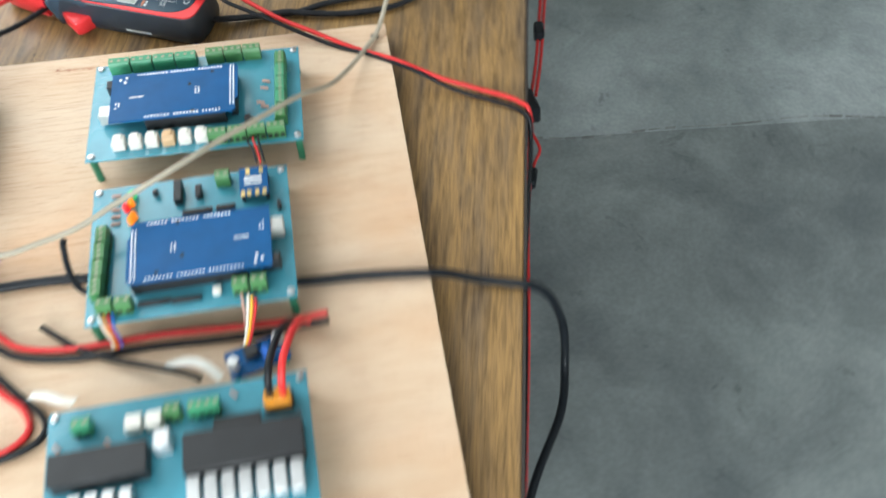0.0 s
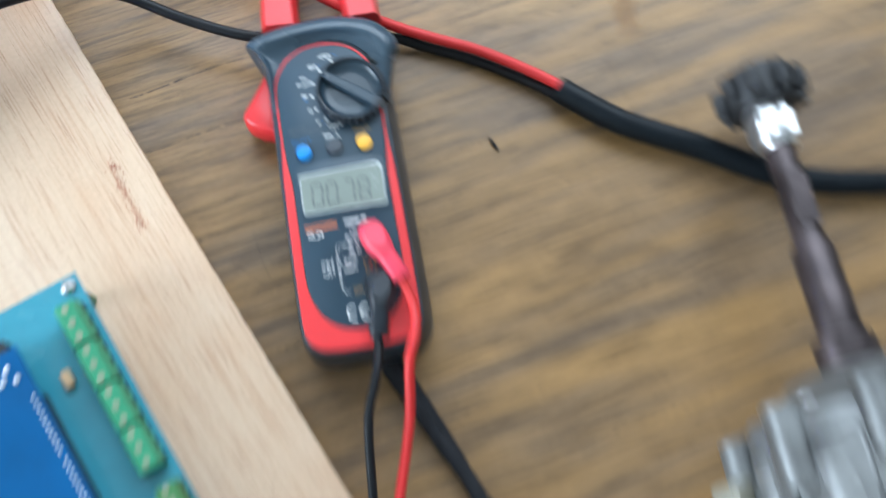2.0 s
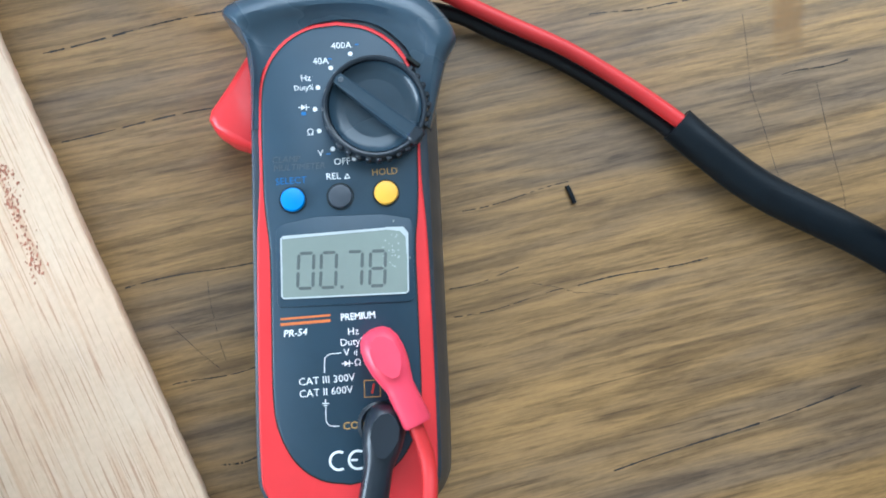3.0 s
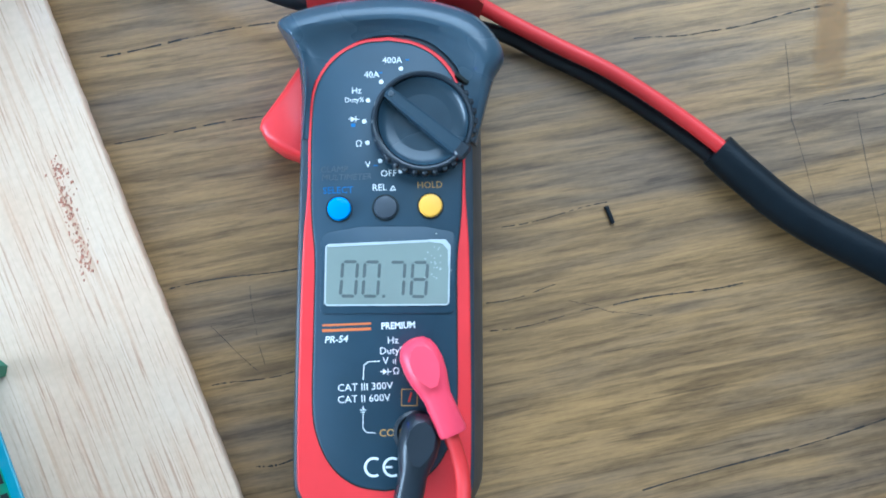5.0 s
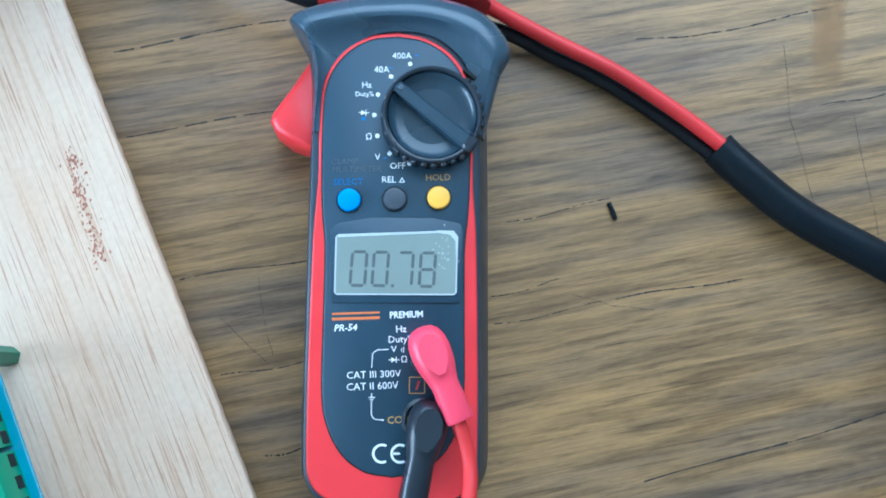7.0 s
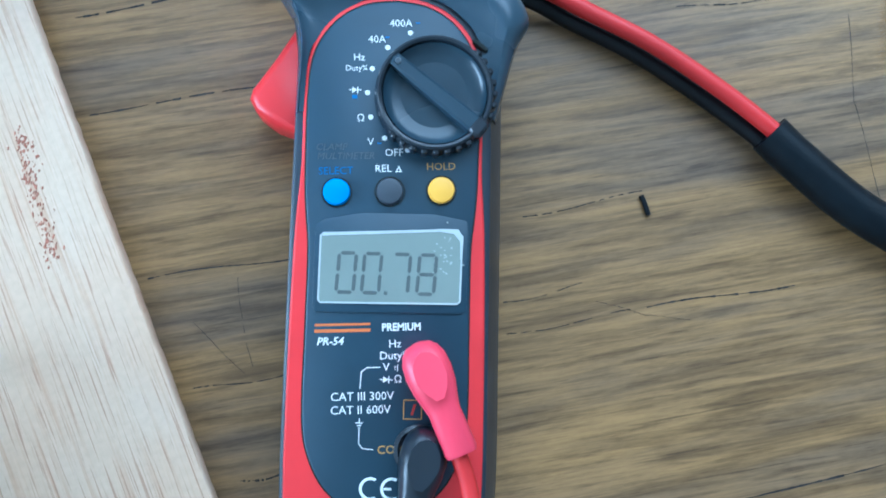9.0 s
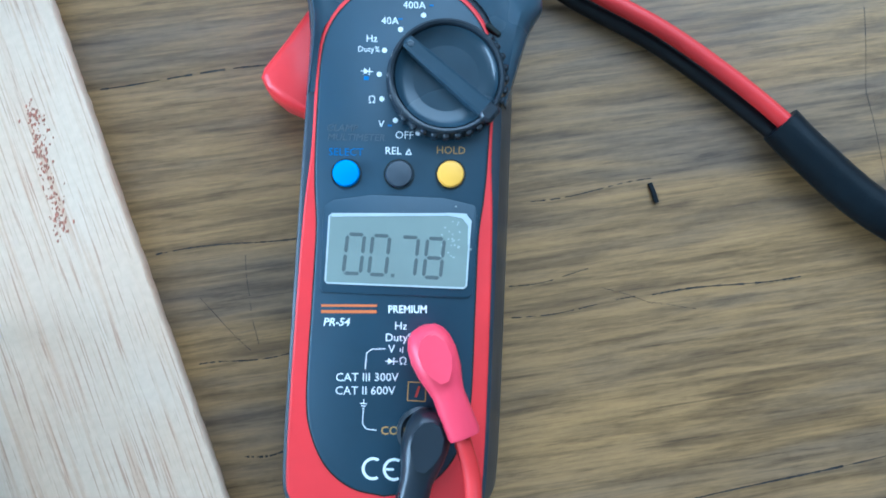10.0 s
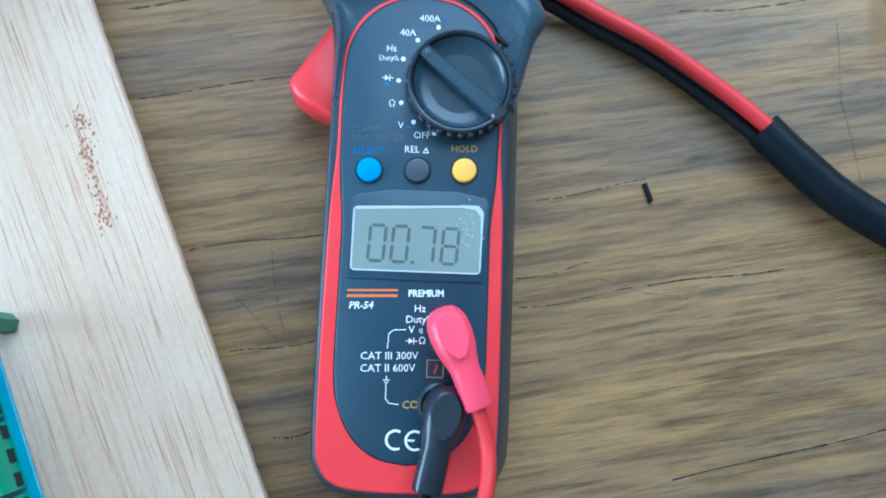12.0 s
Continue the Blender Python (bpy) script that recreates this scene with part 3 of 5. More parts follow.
        if sgn < 0:
            fin = [(-0.0215, 0.0690), (-0.0270, 0.0650), (-0.0325, 0.0560), (-0.0378, 0.0482), (-0.0384, 0.0460), (-0.0368, 0.0430), (-0.0320, 0.0395), (-0.0215, 0.0355)]
            part("trigger", slab(fin, [(0.004, 0.001), (0.0055, -0.0004), (0.0172, -0.0006), (0.0188, 0.0002), (0.0196, 0.0018)]), RED, me, "red trigger lever")
    # rotary knob
    kn = thing("rotary_knob", "", "")
    kn.parent = me
    kn.matrix_basis = pose(0.0102, 0.0438, Z - 0.0003)
    part("dial", turned([(0.0152, 0), (0.0152, 0.0024), (0.0149, 0.0046), (0.0146, 0.0055), (0.0141, 0.0058), (0.0135, 0.0055), (0.0131, 0.0044), (0.0128, 0.0026), (0, 0.0020)], 64), KNOB, kn, "black ribbed rotary dial")
    part("dish", turned([(0.0130, 0.0024), (0.0130, 0.0046), (0.0122, 0.0034), (0.0104, 0.0026), (0.0065, 0.0022), (0.0, 0.0021)], 48), KNOB_DISH, kn)
    bar = [(-0.0132, -0.0020), (0.0125, -0.0026), (0.0136, -0.0012), (0.0136, 0.0012), (0.0125, 0.0026), (-0.0132, 0.0020), (-0.0143, 0)]
    part("pointer_bar", slab(bar, [(0.0018, 0), (0.0056, 0.0003), (0.0062, 0.0010)]), KNOB_DISH, kn, "", pose(0, 0, 0, 0, 0, -38))
    part("pointer_grip", box(0.0140, 0, 0.0020, 0.0040, 0.0052, 0.0046, 0.0009), KNOB, kn, "", pose(0, 0, 0, 0, 0, -38))
    ca, sa = math.cos(radians(142)), math.sin(radians(142))
    part("pointer_mark", turned([(0.0008, 0.0060), (0.0008, 0.0065), (0.0005, 0.0066), (0.0004, 0.0064), (0, 0.0064)], 14, m=Matrix.Translation((0.0120 * ca, 0.0120 * sa, 0))), GREY_INK, kn)
    for k in range(17):
        a = radians(-132 + 178 * k / 16)
        part("grip_rib", box(0.0151 * math.cos(a), 0.0151 * math.sin(a), 0.0002, 0.0014, 0.0017, 0.0047, 0.0004, rz=math.degrees(a)), KNOB, kn)
    # buttons
    for x, y, mt, lab in ((-0.0137, 0.0184, BLUE_BTN, "blue round push button"), (-0.0004, 0.0190, GREY_BTN, "grey round push button"), (0.0126, 0.0197, YELLOW_BTN, "amber round push button")):
        b = part("button", turned([(0.0034, 0), (0.0034, 0.0011), (0.0031, 0.0016), (0.0022, 0.0018), (0, 0.00185)], 26), mt, me, lab, pose(x, y, Z - 0.0002))
        part("button_ring", turned([(0.0039, 0), (0.0039, 0.0003), (0.0036, 0.0003), (0.0036, 0)], 26), DARK_HOLE, b)
    # display
    surround = [(-0.0188, -0.0105), (-0.0178, -0.0118), (0.0185, -0.0114), (0.0196, -0.0102), (0.0200, 0.0100), (0.0190, 0.0122), (0.0110, 0.0136), (-0.0070, 0.0134), (-0.0165, 0.0116), (-0.0188, 0.0100)]
    disp = part("display_surround", slab(surround, [(Z - 0.0004, 0), (Z + 0.0004, 0.0001), (Z + 0.0005, 0.0003)]), PANEL, me, "slate display surround")
    win = [(-0.0168, -0.0096), (0.0172, -0.0092), (0.0181, -0.0084), (0.0184, 0.0080), (0.0170, 0.0098), (0.0150, 0.0099), (-0.0166, 0.0082), (-0.0175, 0.0074), (-0.0176, -0.0088)]
    part("window_frame", slab(win, [(Z + 0.0004, 0), (Z + 0.0009, 0.00005)]), BEZEL, disp, "clear scratched window rim")
    part("screen", slab(offset_outline(win, 0.0005), [(Z + 0.0007, 0), (Z + 0.00096, 0)]), LCD, disp, "grey-green liquid crystal screen")
    zz = Z + 0.00097
    for x, on, lab in ((-0.0106, "abcdef", "dark segment figure 0"), (-0.0043, "abcdef", "dark segment figure 0"), (0.0029, "abc", "dark segment figure 7"), (0.0094, "abcdefg", "dark segment figure 8")):
        bm = bmesh.new()
        digit(bm, x, -0.0018, 0.0042, 0.0098, on, zz, 0.0009)
        part("digit", bm, LCD_INK, disp, lab)
    part("decimal_point", box(-0.0007, -0.0067, zz, 0.0009, 0.0009, 0.00004, 0), LCD_INK, disp)
    bm = bmesh.new()
    for k in range(26):
        box(0.0115 + rng.gauss(0.002, 0.0016), 0.0055 + rng.gauss(0, 0.0022) - k * 0.0003, zz, rng.uniform(0.0002, 0.0006), rng.uniform(0.0002, 0.0005), 0.00003, 0, bm)
    # pale strips draw the highlight along the lifted film and chamfer
    film = [(0.0120, 0.0098), (0.0170, 0.0098), (0.0184, 0.0080), (0.0182, 0.0020), (0.0177, 0.0020), (0.0176, 0.0068), (0.0160, 0.0086), (0.0122, 0.0091)]
    part("film_edge", slab(film, [(zz, 0), (zz + 0.00012, 0.00002)]), BEZEL, disp, "lifted edge of the window film with its highlight painted pale")
    part("film_edge", slab([(-0.0168, 0.0072), (0.0120, 0.0090), (0.0120, 0.0094), (-0.0166, 0.0078)], [(zz, 0), (zz + 0.00010, 0)]), BEZEL, disp, "lifted edge of the window film with its highlight painted pale")
    part("air_bubbles", bm, BUBBLE, disp, "tiny pale bubbles under the window film")
    # printing
    P = Z + 0.00002
    r = 2.6
    for text, size, x, y, mt, kw in (
        ("400A", 0.0027, 0.0012, 0.0628, WHITE_INK, {}), ("40A", 0.0027, -0.0048, 0.0583, WHITE_INK, {}), ("Hz", 0.0026, -0.0092, 0.0534, WHITE_INK, {}),
        ("Duty%", 0.0021, -0.0098, 0.0506, WHITE_INK, {}), ("\u03a9", 0.0026, -0.0083, 0.0376, WHITE_INK, {}), ("V", 0.0026, -0.0056, 0.0315, WHITE_INK, {}),
        ("OFF", 0.0027, 0.0004, 0.0290, WHITE_INK, {}), ("REL", 0.0027, -0.0022, 0.0248, WHITE_INK, {}), ("HOLD", 0.0027, 0.0124, 0.0258, AMBER_INK, {}),
        ("SELECT", 0.0027, -0.0141, 0.0238, BLUE_INK, {}), ("CLAMP", 0.0025, -0.0155, 0.0299, GREY_INK, {"shear": 0.2}), ("MULTIMETER", 0.0025, -0.0118, 0.0277, GREY_INK, {"shear": 0.2}),
        ("PREMIUM", 0.0027, 0.0035, -0.0150, WHITE_INK, {"bold": 0.00006, "wide": 0.88}), ("PR-54", 0.0027, -0.0141, -0.0190, WHITE_INK, {"shear": 0.2, "bold": 0.00005}),
        ("Hz", 0.0028, 0.0020, -0.0192, WHITE_INK, {}), ("Duty%", 0.0028, 0.0020, -0.0221, WHITE_INK, {}), ("V", 0.0028, 0.0000, -0.0250, WHITE_INK, {}),
        ("\u03a9", 0.0026, 0.0030, -0.0279, WHITE_INK, {}), ("CAT III 300V", 0.0029, -0.0057, -0.0323, WHITE_INK, {}), ("CAT II 600V", 0.0029, -0.0060, -0.0356, WHITE_INK, {}),
        ("COM", 0.0029, 0.0017, -0.0451, AMBER_INK, {"bold": 0.00004})):
        letters(text, size, x, y, P, mt, me, rz=r, **kw)
    # plain bar for the maker's mark
    for y, h in ((-0.0147, 0.0006), (-0.0162, 0.0008)):
        part("maker_mark", box(-0.0111, y, P, 0.0138, h, 0.00003, 0, rz=2.6), ORANGE_INK, me, "orange printed bar")
    # triangle, diode marks, dots, bracket lines, earth sign
    bm = bmesh.new()
    tri = [(0.0008, 0.0240), (0.0026, 0.0241), (0.0017, 0.0257)]
    tri2 = [(sum(p[0] for p in tri) / 3 + (x - sum(p[0] for p in tri) / 3) * 0.5, sum(p[1] for p in tri) / 3 + (y - sum(p[1] for p in tri) / 3) * 0.5) for x, y in tri]
    vo, vi = [bm.verts.new((x, y, P)) for x, y in tri], [bm.verts.new((x, y, P)) for x, y in tri2]
    for k in range(3):
        bm.faces.new((vo[k], vo[(k + 1) % 3], vi[(k + 1) % 3], vi[k]))
    part("triangle_sign", bm, WHITE_INK, me)
    for dx, dy in ((-0.0098, 0.0449), (0.0002, -0.0280)):
        bm = bmesh.new()
        t3 = [(dx - 0.0009, dy - 0.0008), (dx + 0.0004, dy), (dx - 0.0009, dy + 0.0008)]
        loft(bm, [[(x, y, P) for x, y in t3], [(x, y, P + 0.00003) for x, y in t3]])
        box(dx + 0.0005, dy, P, 0.00025, 0.0018, 0.00003, 0, bm)
        box(dx - 0.0001, dy, P, 0.0032, 0.00022, 0.00003, 0, bm)
        part("diode_sign", bm, WHITE_INK, me)
    for x, y in ((0.0037, 0.0604), (-0.0020, 0.0563), (-0.0058, 0.0506), (-0.0068, 0.0443), (-0.0058, 0.0380), (-0.0021, 0.0327), (0.0038, 0.0298)):
        part("scale_dot", turned([(0.00068, P), (0.00068, P + 0.00004)], 12, m=Matrix.Translation((x, y, 0))), WHITE_INK, me)
    for pts in ([(-0.0016, -0.0250), (-0.0048, -0.0252), (-0.0061, -0.0262), (-0.0063, -0.0302)], [(-0.0062, -0.0403), (-0.0062, -0.0437), (-0.0052, -0.0449), (-0.0027, -0.0451)]):
        bm = bmesh.new()
        for a, b in zip(pts[:-1], pts[1:]):
            l, an = math.hypot(b[0] - a[0], b[1] - a[1]), math.degrees(math.atan2(b[1] - a[1], b[0] - a[0]))
            box((a[0] + b[0]) / 2, (a[1] + b[1]) / 2, P, l + 0.0002, 0.00024, 0.00003, 0, bm, an)
        part("bracket_line", bm, WHITE_INK, me)
    bm = bmesh.new()
    for w, y in ((0.0018, -0.0387), (0.0011, -0.0393), (0.0005, -0.0399)):
        box(-0.0062, y, P, w, 0.00025, 0.00003, 0, bm)
    box(-0.0062, -0.0381, P, 0.00025, 0.0010, 0.00003, 0, bm)
    part("earth_sign", bm, WHITE_INK, me)
    for k, s in enumerate((0.0005, 0.0008)):
        part("buzzer_sign", box(0.0022 + 0.0006 * k, -0.0251, P, 0.0002, s * 2, 0.00003, 0), WHITE_INK, me)
    bm = bmesh.new()
    for cx, mid in ((-0.0030, False), (0.0022, True)):
        outer, inner = 0.0028, 0.0021
        pts = [(cx + outer * math.cos(radians(a)), -0.0545 + outer * math.sin(radians(a))) for a in range(60, 301, 16)]
        inn = [(cx + inner * math.cos(radians(a)), -0.0545 + inner * math.sin(radians(a))) for a in range(60, 301, 16)]
        va, vb = [bm.verts.new((x, y, P)) for x, y in pts], [bm.verts.new((x, y, P)) for x, y in inn]
        for k in range(len(va) - 1):
            bm.faces.new((va[k], va[k + 1], vb[k + 1], vb[k]))
        if mid:
            box(cx - 0.0010, -0.0545, P, 0.0019, 0.0006, 0.00003, 0, bm)
    part("conformity_mark", bm, WHITE_INK, me, "white printed mark of two open letters")
    bm = bmesh.new()
    for x, y, w, h in ((0.0068, -0.0329, 0.0046, 0.00025), (0.0068, -0.0375, 0.0046, 0.00025), (0.0046, -0.0352, 0.00025, 0.0046), (0.0090, -0.0352, 0.00025, 0.0046)):
        box(x, y, P, w, h, 0.00003, 0, bm)
    part("warning_frame", bm, AMBER_INK, me)
    part("warning_bolt", box(0.0070, -0.0352, P, 0.0006, 0.0028, 0.00003, 0, rz=-15), RED_INK, me)
    for x, y, w, h in ((-0.0100, 0.0431, 0.0013, 0.0010), (0.0056, 0.0631, 0.0011, 0.0004), (-0.0022, 0.0590, 0.0011, 0.0004), (-0.0034, 0.0313, 0.0011, 0.0004)):
        part("blue_mark", box(x, y, P, w, h, 0.00003, 0), BLUE_INK, me)
    # sockets and the strap lug
    for x, y in ((0.0105, -0.0262), (0.0085, -0.0450)):
        part("socket", turned([(0.0062, Z - 0.001), (0.0062, Z + 0.0008), (0.0052, Z + 0.0012), (0.0045, Z)], 24, m=Matrix.Translation((x, y, 0))), KNOB, me)
    part("side_label", box(-0.0257, -0.010, 0.008, 0.0006, 0.026, 0.007, 0.0002), BEZEL, me, "small pale side label")
    return me


METER_M = pose(0, 0, 0, 0, 0, -0.6)
clamp_meter(METER_M)


def probe_plug(name, label, head, tip, z, material, lead, r_lead, lead_label):
    """An angled test plug with its lead."""
    ob = thing(name, label, "test lead")
    h, t = Vector((*head, z)), Vector((*tip, z + 0.002))
    d = (t - h).normalized()
    side = Vector((-d.y, d.x, 0))
    rings = []
    for s, w, up, dn in ((-0.0072, 0.0010, -0.001, -0.004), (-0.0066, 0.0031, 0.0030, -0.008), (-0.0052, 0.0046, 0.0046, -0.009), (-0.0028, 0.0056, 0.0056, -0.0095), (0.0005, 0.0059, 0.0060, -0.0095), (0.0045, 0.0055, 0.0058, -0.0085), (0.0078, 0.0046, 0.0047, -0.005), (0.0105, 0.0040, 0.0040, -0.004), ((t - h).length - 0.0010, 0.0042, 0.0041, -0.004), ((t - h).length, 0.0038, 0.0036, -0.0034)):
        c = h + d * s
        ring = []
        for k in range(16):
            a = 2 * math.pi * k / 16
            ca, sa = math.cos(a), math.sin(a)
            ca, sa = math.copysign(abs(ca) ** 0.75, ca), math.copysign(abs(sa) ** 0.75, sa)
            ring.append(c + side * (w * ca) + Vector((0, 0, (up if sa > 0 else -dn) * sa)))
        rings.append(ring)
    part("plug", loft(bmesh.new(), rings), material, ob)
    top = [h + d * s + side * w + Vector((0, 0, 0.0056)) for s, w in ((-0.0048, 0), (-0.0040, 0.0020), (-0.0015, 0.0036), (0.0020, 0.0038), (0.0050, 0.0026), (0.0072, 0.0010), (0.0072, -0.0010), (0.0050, -0.0026), (0.0020, -0.0038), (-0.0015, -0.0036), (-0.0040, -0.0020))]
    part("thumb_rest", loft(bmesh.new(), [[q for q in top], [q + Vector((0, 0, 0.0008)) for q in top], [h + (q - h) * 0.8 + Vector((0, 0, 0.0019)) for q in top]]), material, ob)
    part("lead", tube(lead, r_lead, 10, 8), WIRE_RED if material is PLUG_RED else WIRE_BLACK, ob, lead_label)
    return ob


probe_plug("test_lead", "pinkish red rubber test plug and lead in the meter socket", (0.0098, -0.0254), (0.0181, -0.0450), 0.0405, PLUG_RED,
           [(0.0172, -0.0445, 0.0425), (0.0205, -0.0560, 0.0425), (0.0195, -0.0680, 0.046), (0.0150, -0.0800, 0.046), (0.0110, -0.1030, 0.036), (-0.0010, -0.1420, 0.030), (-0.0080, -0.1790, 0.026), (-0.0140, -0.2180, 0.0205), (-0.0205, -0.2580, 0.0206), (-0.0250, -0.3000, 0.012), (-0.0240, -0.3350, 0.005), (-0.0300, -0.3700, 0.0045), (-0.0390, -0.3838, -0.006), (-0.0640, -0.3890, -0.075), (-0.1300, -0.4020, -0.17), (-0.2300, -0.4220, -0.23), (-0.34, -0.443, -0.28)], 0.0021, "thin red lead")
probe_plug("test_lead", "black rubber test plug and lead in the meter socket", (0.0092, -0.0462), (0.0048, -0.0672), 0.0385, PLUG_BLACK,
           [(0.0047, -0.0660, 0.040), (0.0030, -0.0765, 0.042), (0.0000, -0.0860, 0.043), (-0.0050, -0.1010, 0.041), (-0.0085, -0.1360, 0.034), (-0.0120, -0.1690, 0.026), (-0.0150, -0.2020, 0.0201), (-0.0190, -0.2360, 0.0201), (-0.0270, -0.2770, 0.0175), (-0.0300, -0.3120, 0.006), (-0.0330, -0.3510, 0.0024), (-0.0400, -0.3760, 0.0022), (-0.0500, -0.3862, -0.008), (-0.0800, -0.3935, -0.085), (-0.1500, -0.4070, -0.18), (-0.25, -0.428, -0.24), (-0.36, -0.449, -0.29)], 0.0019, "thin black lead")

# carrying strap looped on the table
bm = tube([(0.0040, -0.0700, 0.010), (0.0120, -0.0770, 0.006), (0.0260, -0.1090, 0.0038), (0.0385, -0.1400, 0.0036), (0.0580, -0.1650, 0.0036), (0.0780, -0.2010, 0.0036), (0.0890, -0.2310, 0.0036), (0.0870, -0.2440, 0.0036), (0.0790, -0.2400, 0.0036), (0.0640, -0.2230, 0.0036), (0.0480, -0.1880, 0.0036), (0.0390, -0.1550, 0.0050), (0.0350, -0.1330, 0.0060), (0.0240, -0.1100, 0.0060), (0.0090, -0.0790, 0.0080), (0.0030, -0.0690, 0.012)], 0.0034, 10, 8, 0.62)
solid("wrist_strap", bm, STRAP, "black woven wrist strap looped on the table", "strap")


# ---- cables ----
red_pair = [(0.118, 0.036, 0.0095), (0.108, 0.0450, 0.0092), (0.093, 0.0562, 0.0092), (0.074, 0.0683, 0.0092), (0.055, 0.0775, 0.0092), (0.036, 0.0862, 0.0115), (0.010, 0.0975, 0.0200), (-0.014, 0.1180, 0.0200), (-0.040, 0.1330, 0.0215), (-0.072, 0.1370, 0.030), (-0.098, 0.1220, 0.045), (-0.124, 0.1060, 0.058), (-0.146, 0.0990, 0.062), (-0.158, 0.0945, 0.060), (-0.162, 0.0925, 0.055)]
blk_pair = [(0.117, 0.0325, 0.0055), (0.1070, 0.0425, 0.0040), (0.0908, 0.0545, 0.0034), (0.0718, 0.0665, 0.0034), (0.0525, 0.0757, 0.0034), (0.0350, 0.0825, 0.0060), (0.000, 0.0860, 0.0100), (-0.030, 0.0870, 0.0180), (-0.058, 0.0990, 0.020), (-0.086, 0.1130, 0.026), (-0.108, 0.1080, 0.044), (-0.132, 0.0950, 0.058), (-0.150, 0.0875, 0.060), (-0.158, 0.0835, 0.055)]
solid("power_wire", tube(red_pair, 0.0026), WIRE_RED, "thick red power wire passing through the clamp ring", "wire", group="power wires")
solid("power_wire", tube(blk_pair, 0.0026), WIRE_BLACK, "thick black power wire beside the clamp meter", "wire", group="power wires")
bm = tube([(0.1095, 0.0430, 0.0070), (0.118, 0.0350, 0.0072), (0.137, 0.0200, 0.0072), (0.168, 0.0035, 0.0072), (0.211, -0.0205, 0.0072), (0.259, -0.0300, 0.0072), (0.298, -0.0290, 0.0072), (0.337, -0.0160, 0.0072), (0.40, 0.02, 0.0072), (0.46, 0.08, 0.0072), (0.50, 0.16, 0.0072)], 0.0061, 14, 8)
solid("sleeved_cable", bm, SLEEVE, "thick black heat-shrink sleeve over a cable on the table", "cable", group="sleeved cables")
p_red = [(-0.172, 0.115, 0.055), (-0.176, 0.128, 0.062), (-0.170, 0.142, 0.070), (-0.146, 0.158, 0.064), (-0.115, 0.180, 0.038), (-0.088, 0.186, 0.026), (-0.060, 0.190, 0.010), (-0.030, 0.178, 0.0050), (0.000, 0.1655, 0.0048), (0.025, 0.1610, 0.0055), (0.052, 0.1640, 0.0075)]
p_blk = [(-0.166, 0.106, 0.055), (-0.170, 0.120, 0.062), (-0.164, 0.132, 0.068), (-0.142, 0.146, 0.062), (-0.114, 0.168, 0.036), (-0.090, 0.176, 0.024), (-0.062, 0.184, 0.008), (-0.032, 0.1735, 0.0035), (-0.001, 0.1600, 0.0035), (0.026, 0.1560, 0.0040), (0.053, 0.1600, 0.0060)]
solid("power_wire", tube(p_red, 0.0026), WIRE_RED, "thick red power wire running to a black sleeve", "wire", group="power wires")
solid("power_wire", tube(p_blk, 0.0026), WIRE_BLACK, "thick black power wire running to a black sleeve", "wire", group="power wires")
bm = tube([(0.046, 0.1620, 0.0072), (0.070, 0.1650, 0.0072), (0.094, 0.1690, 0.0072), (0.122, 0.1880, 0.0072), (0.134, 0.2200, 0.0072), (0.112, 0.2480, 0.0072), (0.080, 0.2500, 0.0072), (0.052, 0.2580, 0.0072), (0.028, 0.2900, 0.0072), (0.015, 0.3300, 0.0072), (0.012, 0.39, 0.0072), (0.03, 0.47, 0.0072)], 0.0071, 14, 8)
solid("sleeved_cable", bm, SLEEVE, "thick black sleeved cable looping over the table", "cable", group="sleeved cables")
# red wire with an in-line joint
w = thing("joined_wire", "thin red wire with a black taped joint", "wire")
part("wire", tube([(-0.166, 0.118, 0.058), (-0.164, 0.122, 0.070), (-0.138, 0.112, 0.090), (-0.125, 0.137, 0.090), (-0.121, 0.178, 0.086), (-0.124, 0.225, 0.062), (-0.128, 0.272, 0.035), (-0.146, 0.295, 0.030)], 0.0016), WIRE_RED, w)
part("joint", tube([(-0.130, 0.280, 0.033), (-0.146, 0.300, 0.030), (-0.168, 0.314, 0.026), (-0.195, 0.330, 0.024), (-0.24, 0.36, 0.023)], 0.0042, 12, 6, taper=lambda t: 0.5 + 0.5 * math.sin(math.pi * min(1, t + 0.12))), BLACK, w)
solid("thin_wire", tube([(-0.164, 0.112, 0.058), (-0.160, 0.120, 0.068), (-0.150, 0.150, 0.060), (-0.155, 0.190, 0.034), (-0.170, 0.228, 0.030), (-0.190, 0.262, 0.028), (-0.23, 0.31, 0.024)], 0.0014), WIRE_RED, "thin red wire curving off the power board", "wire")
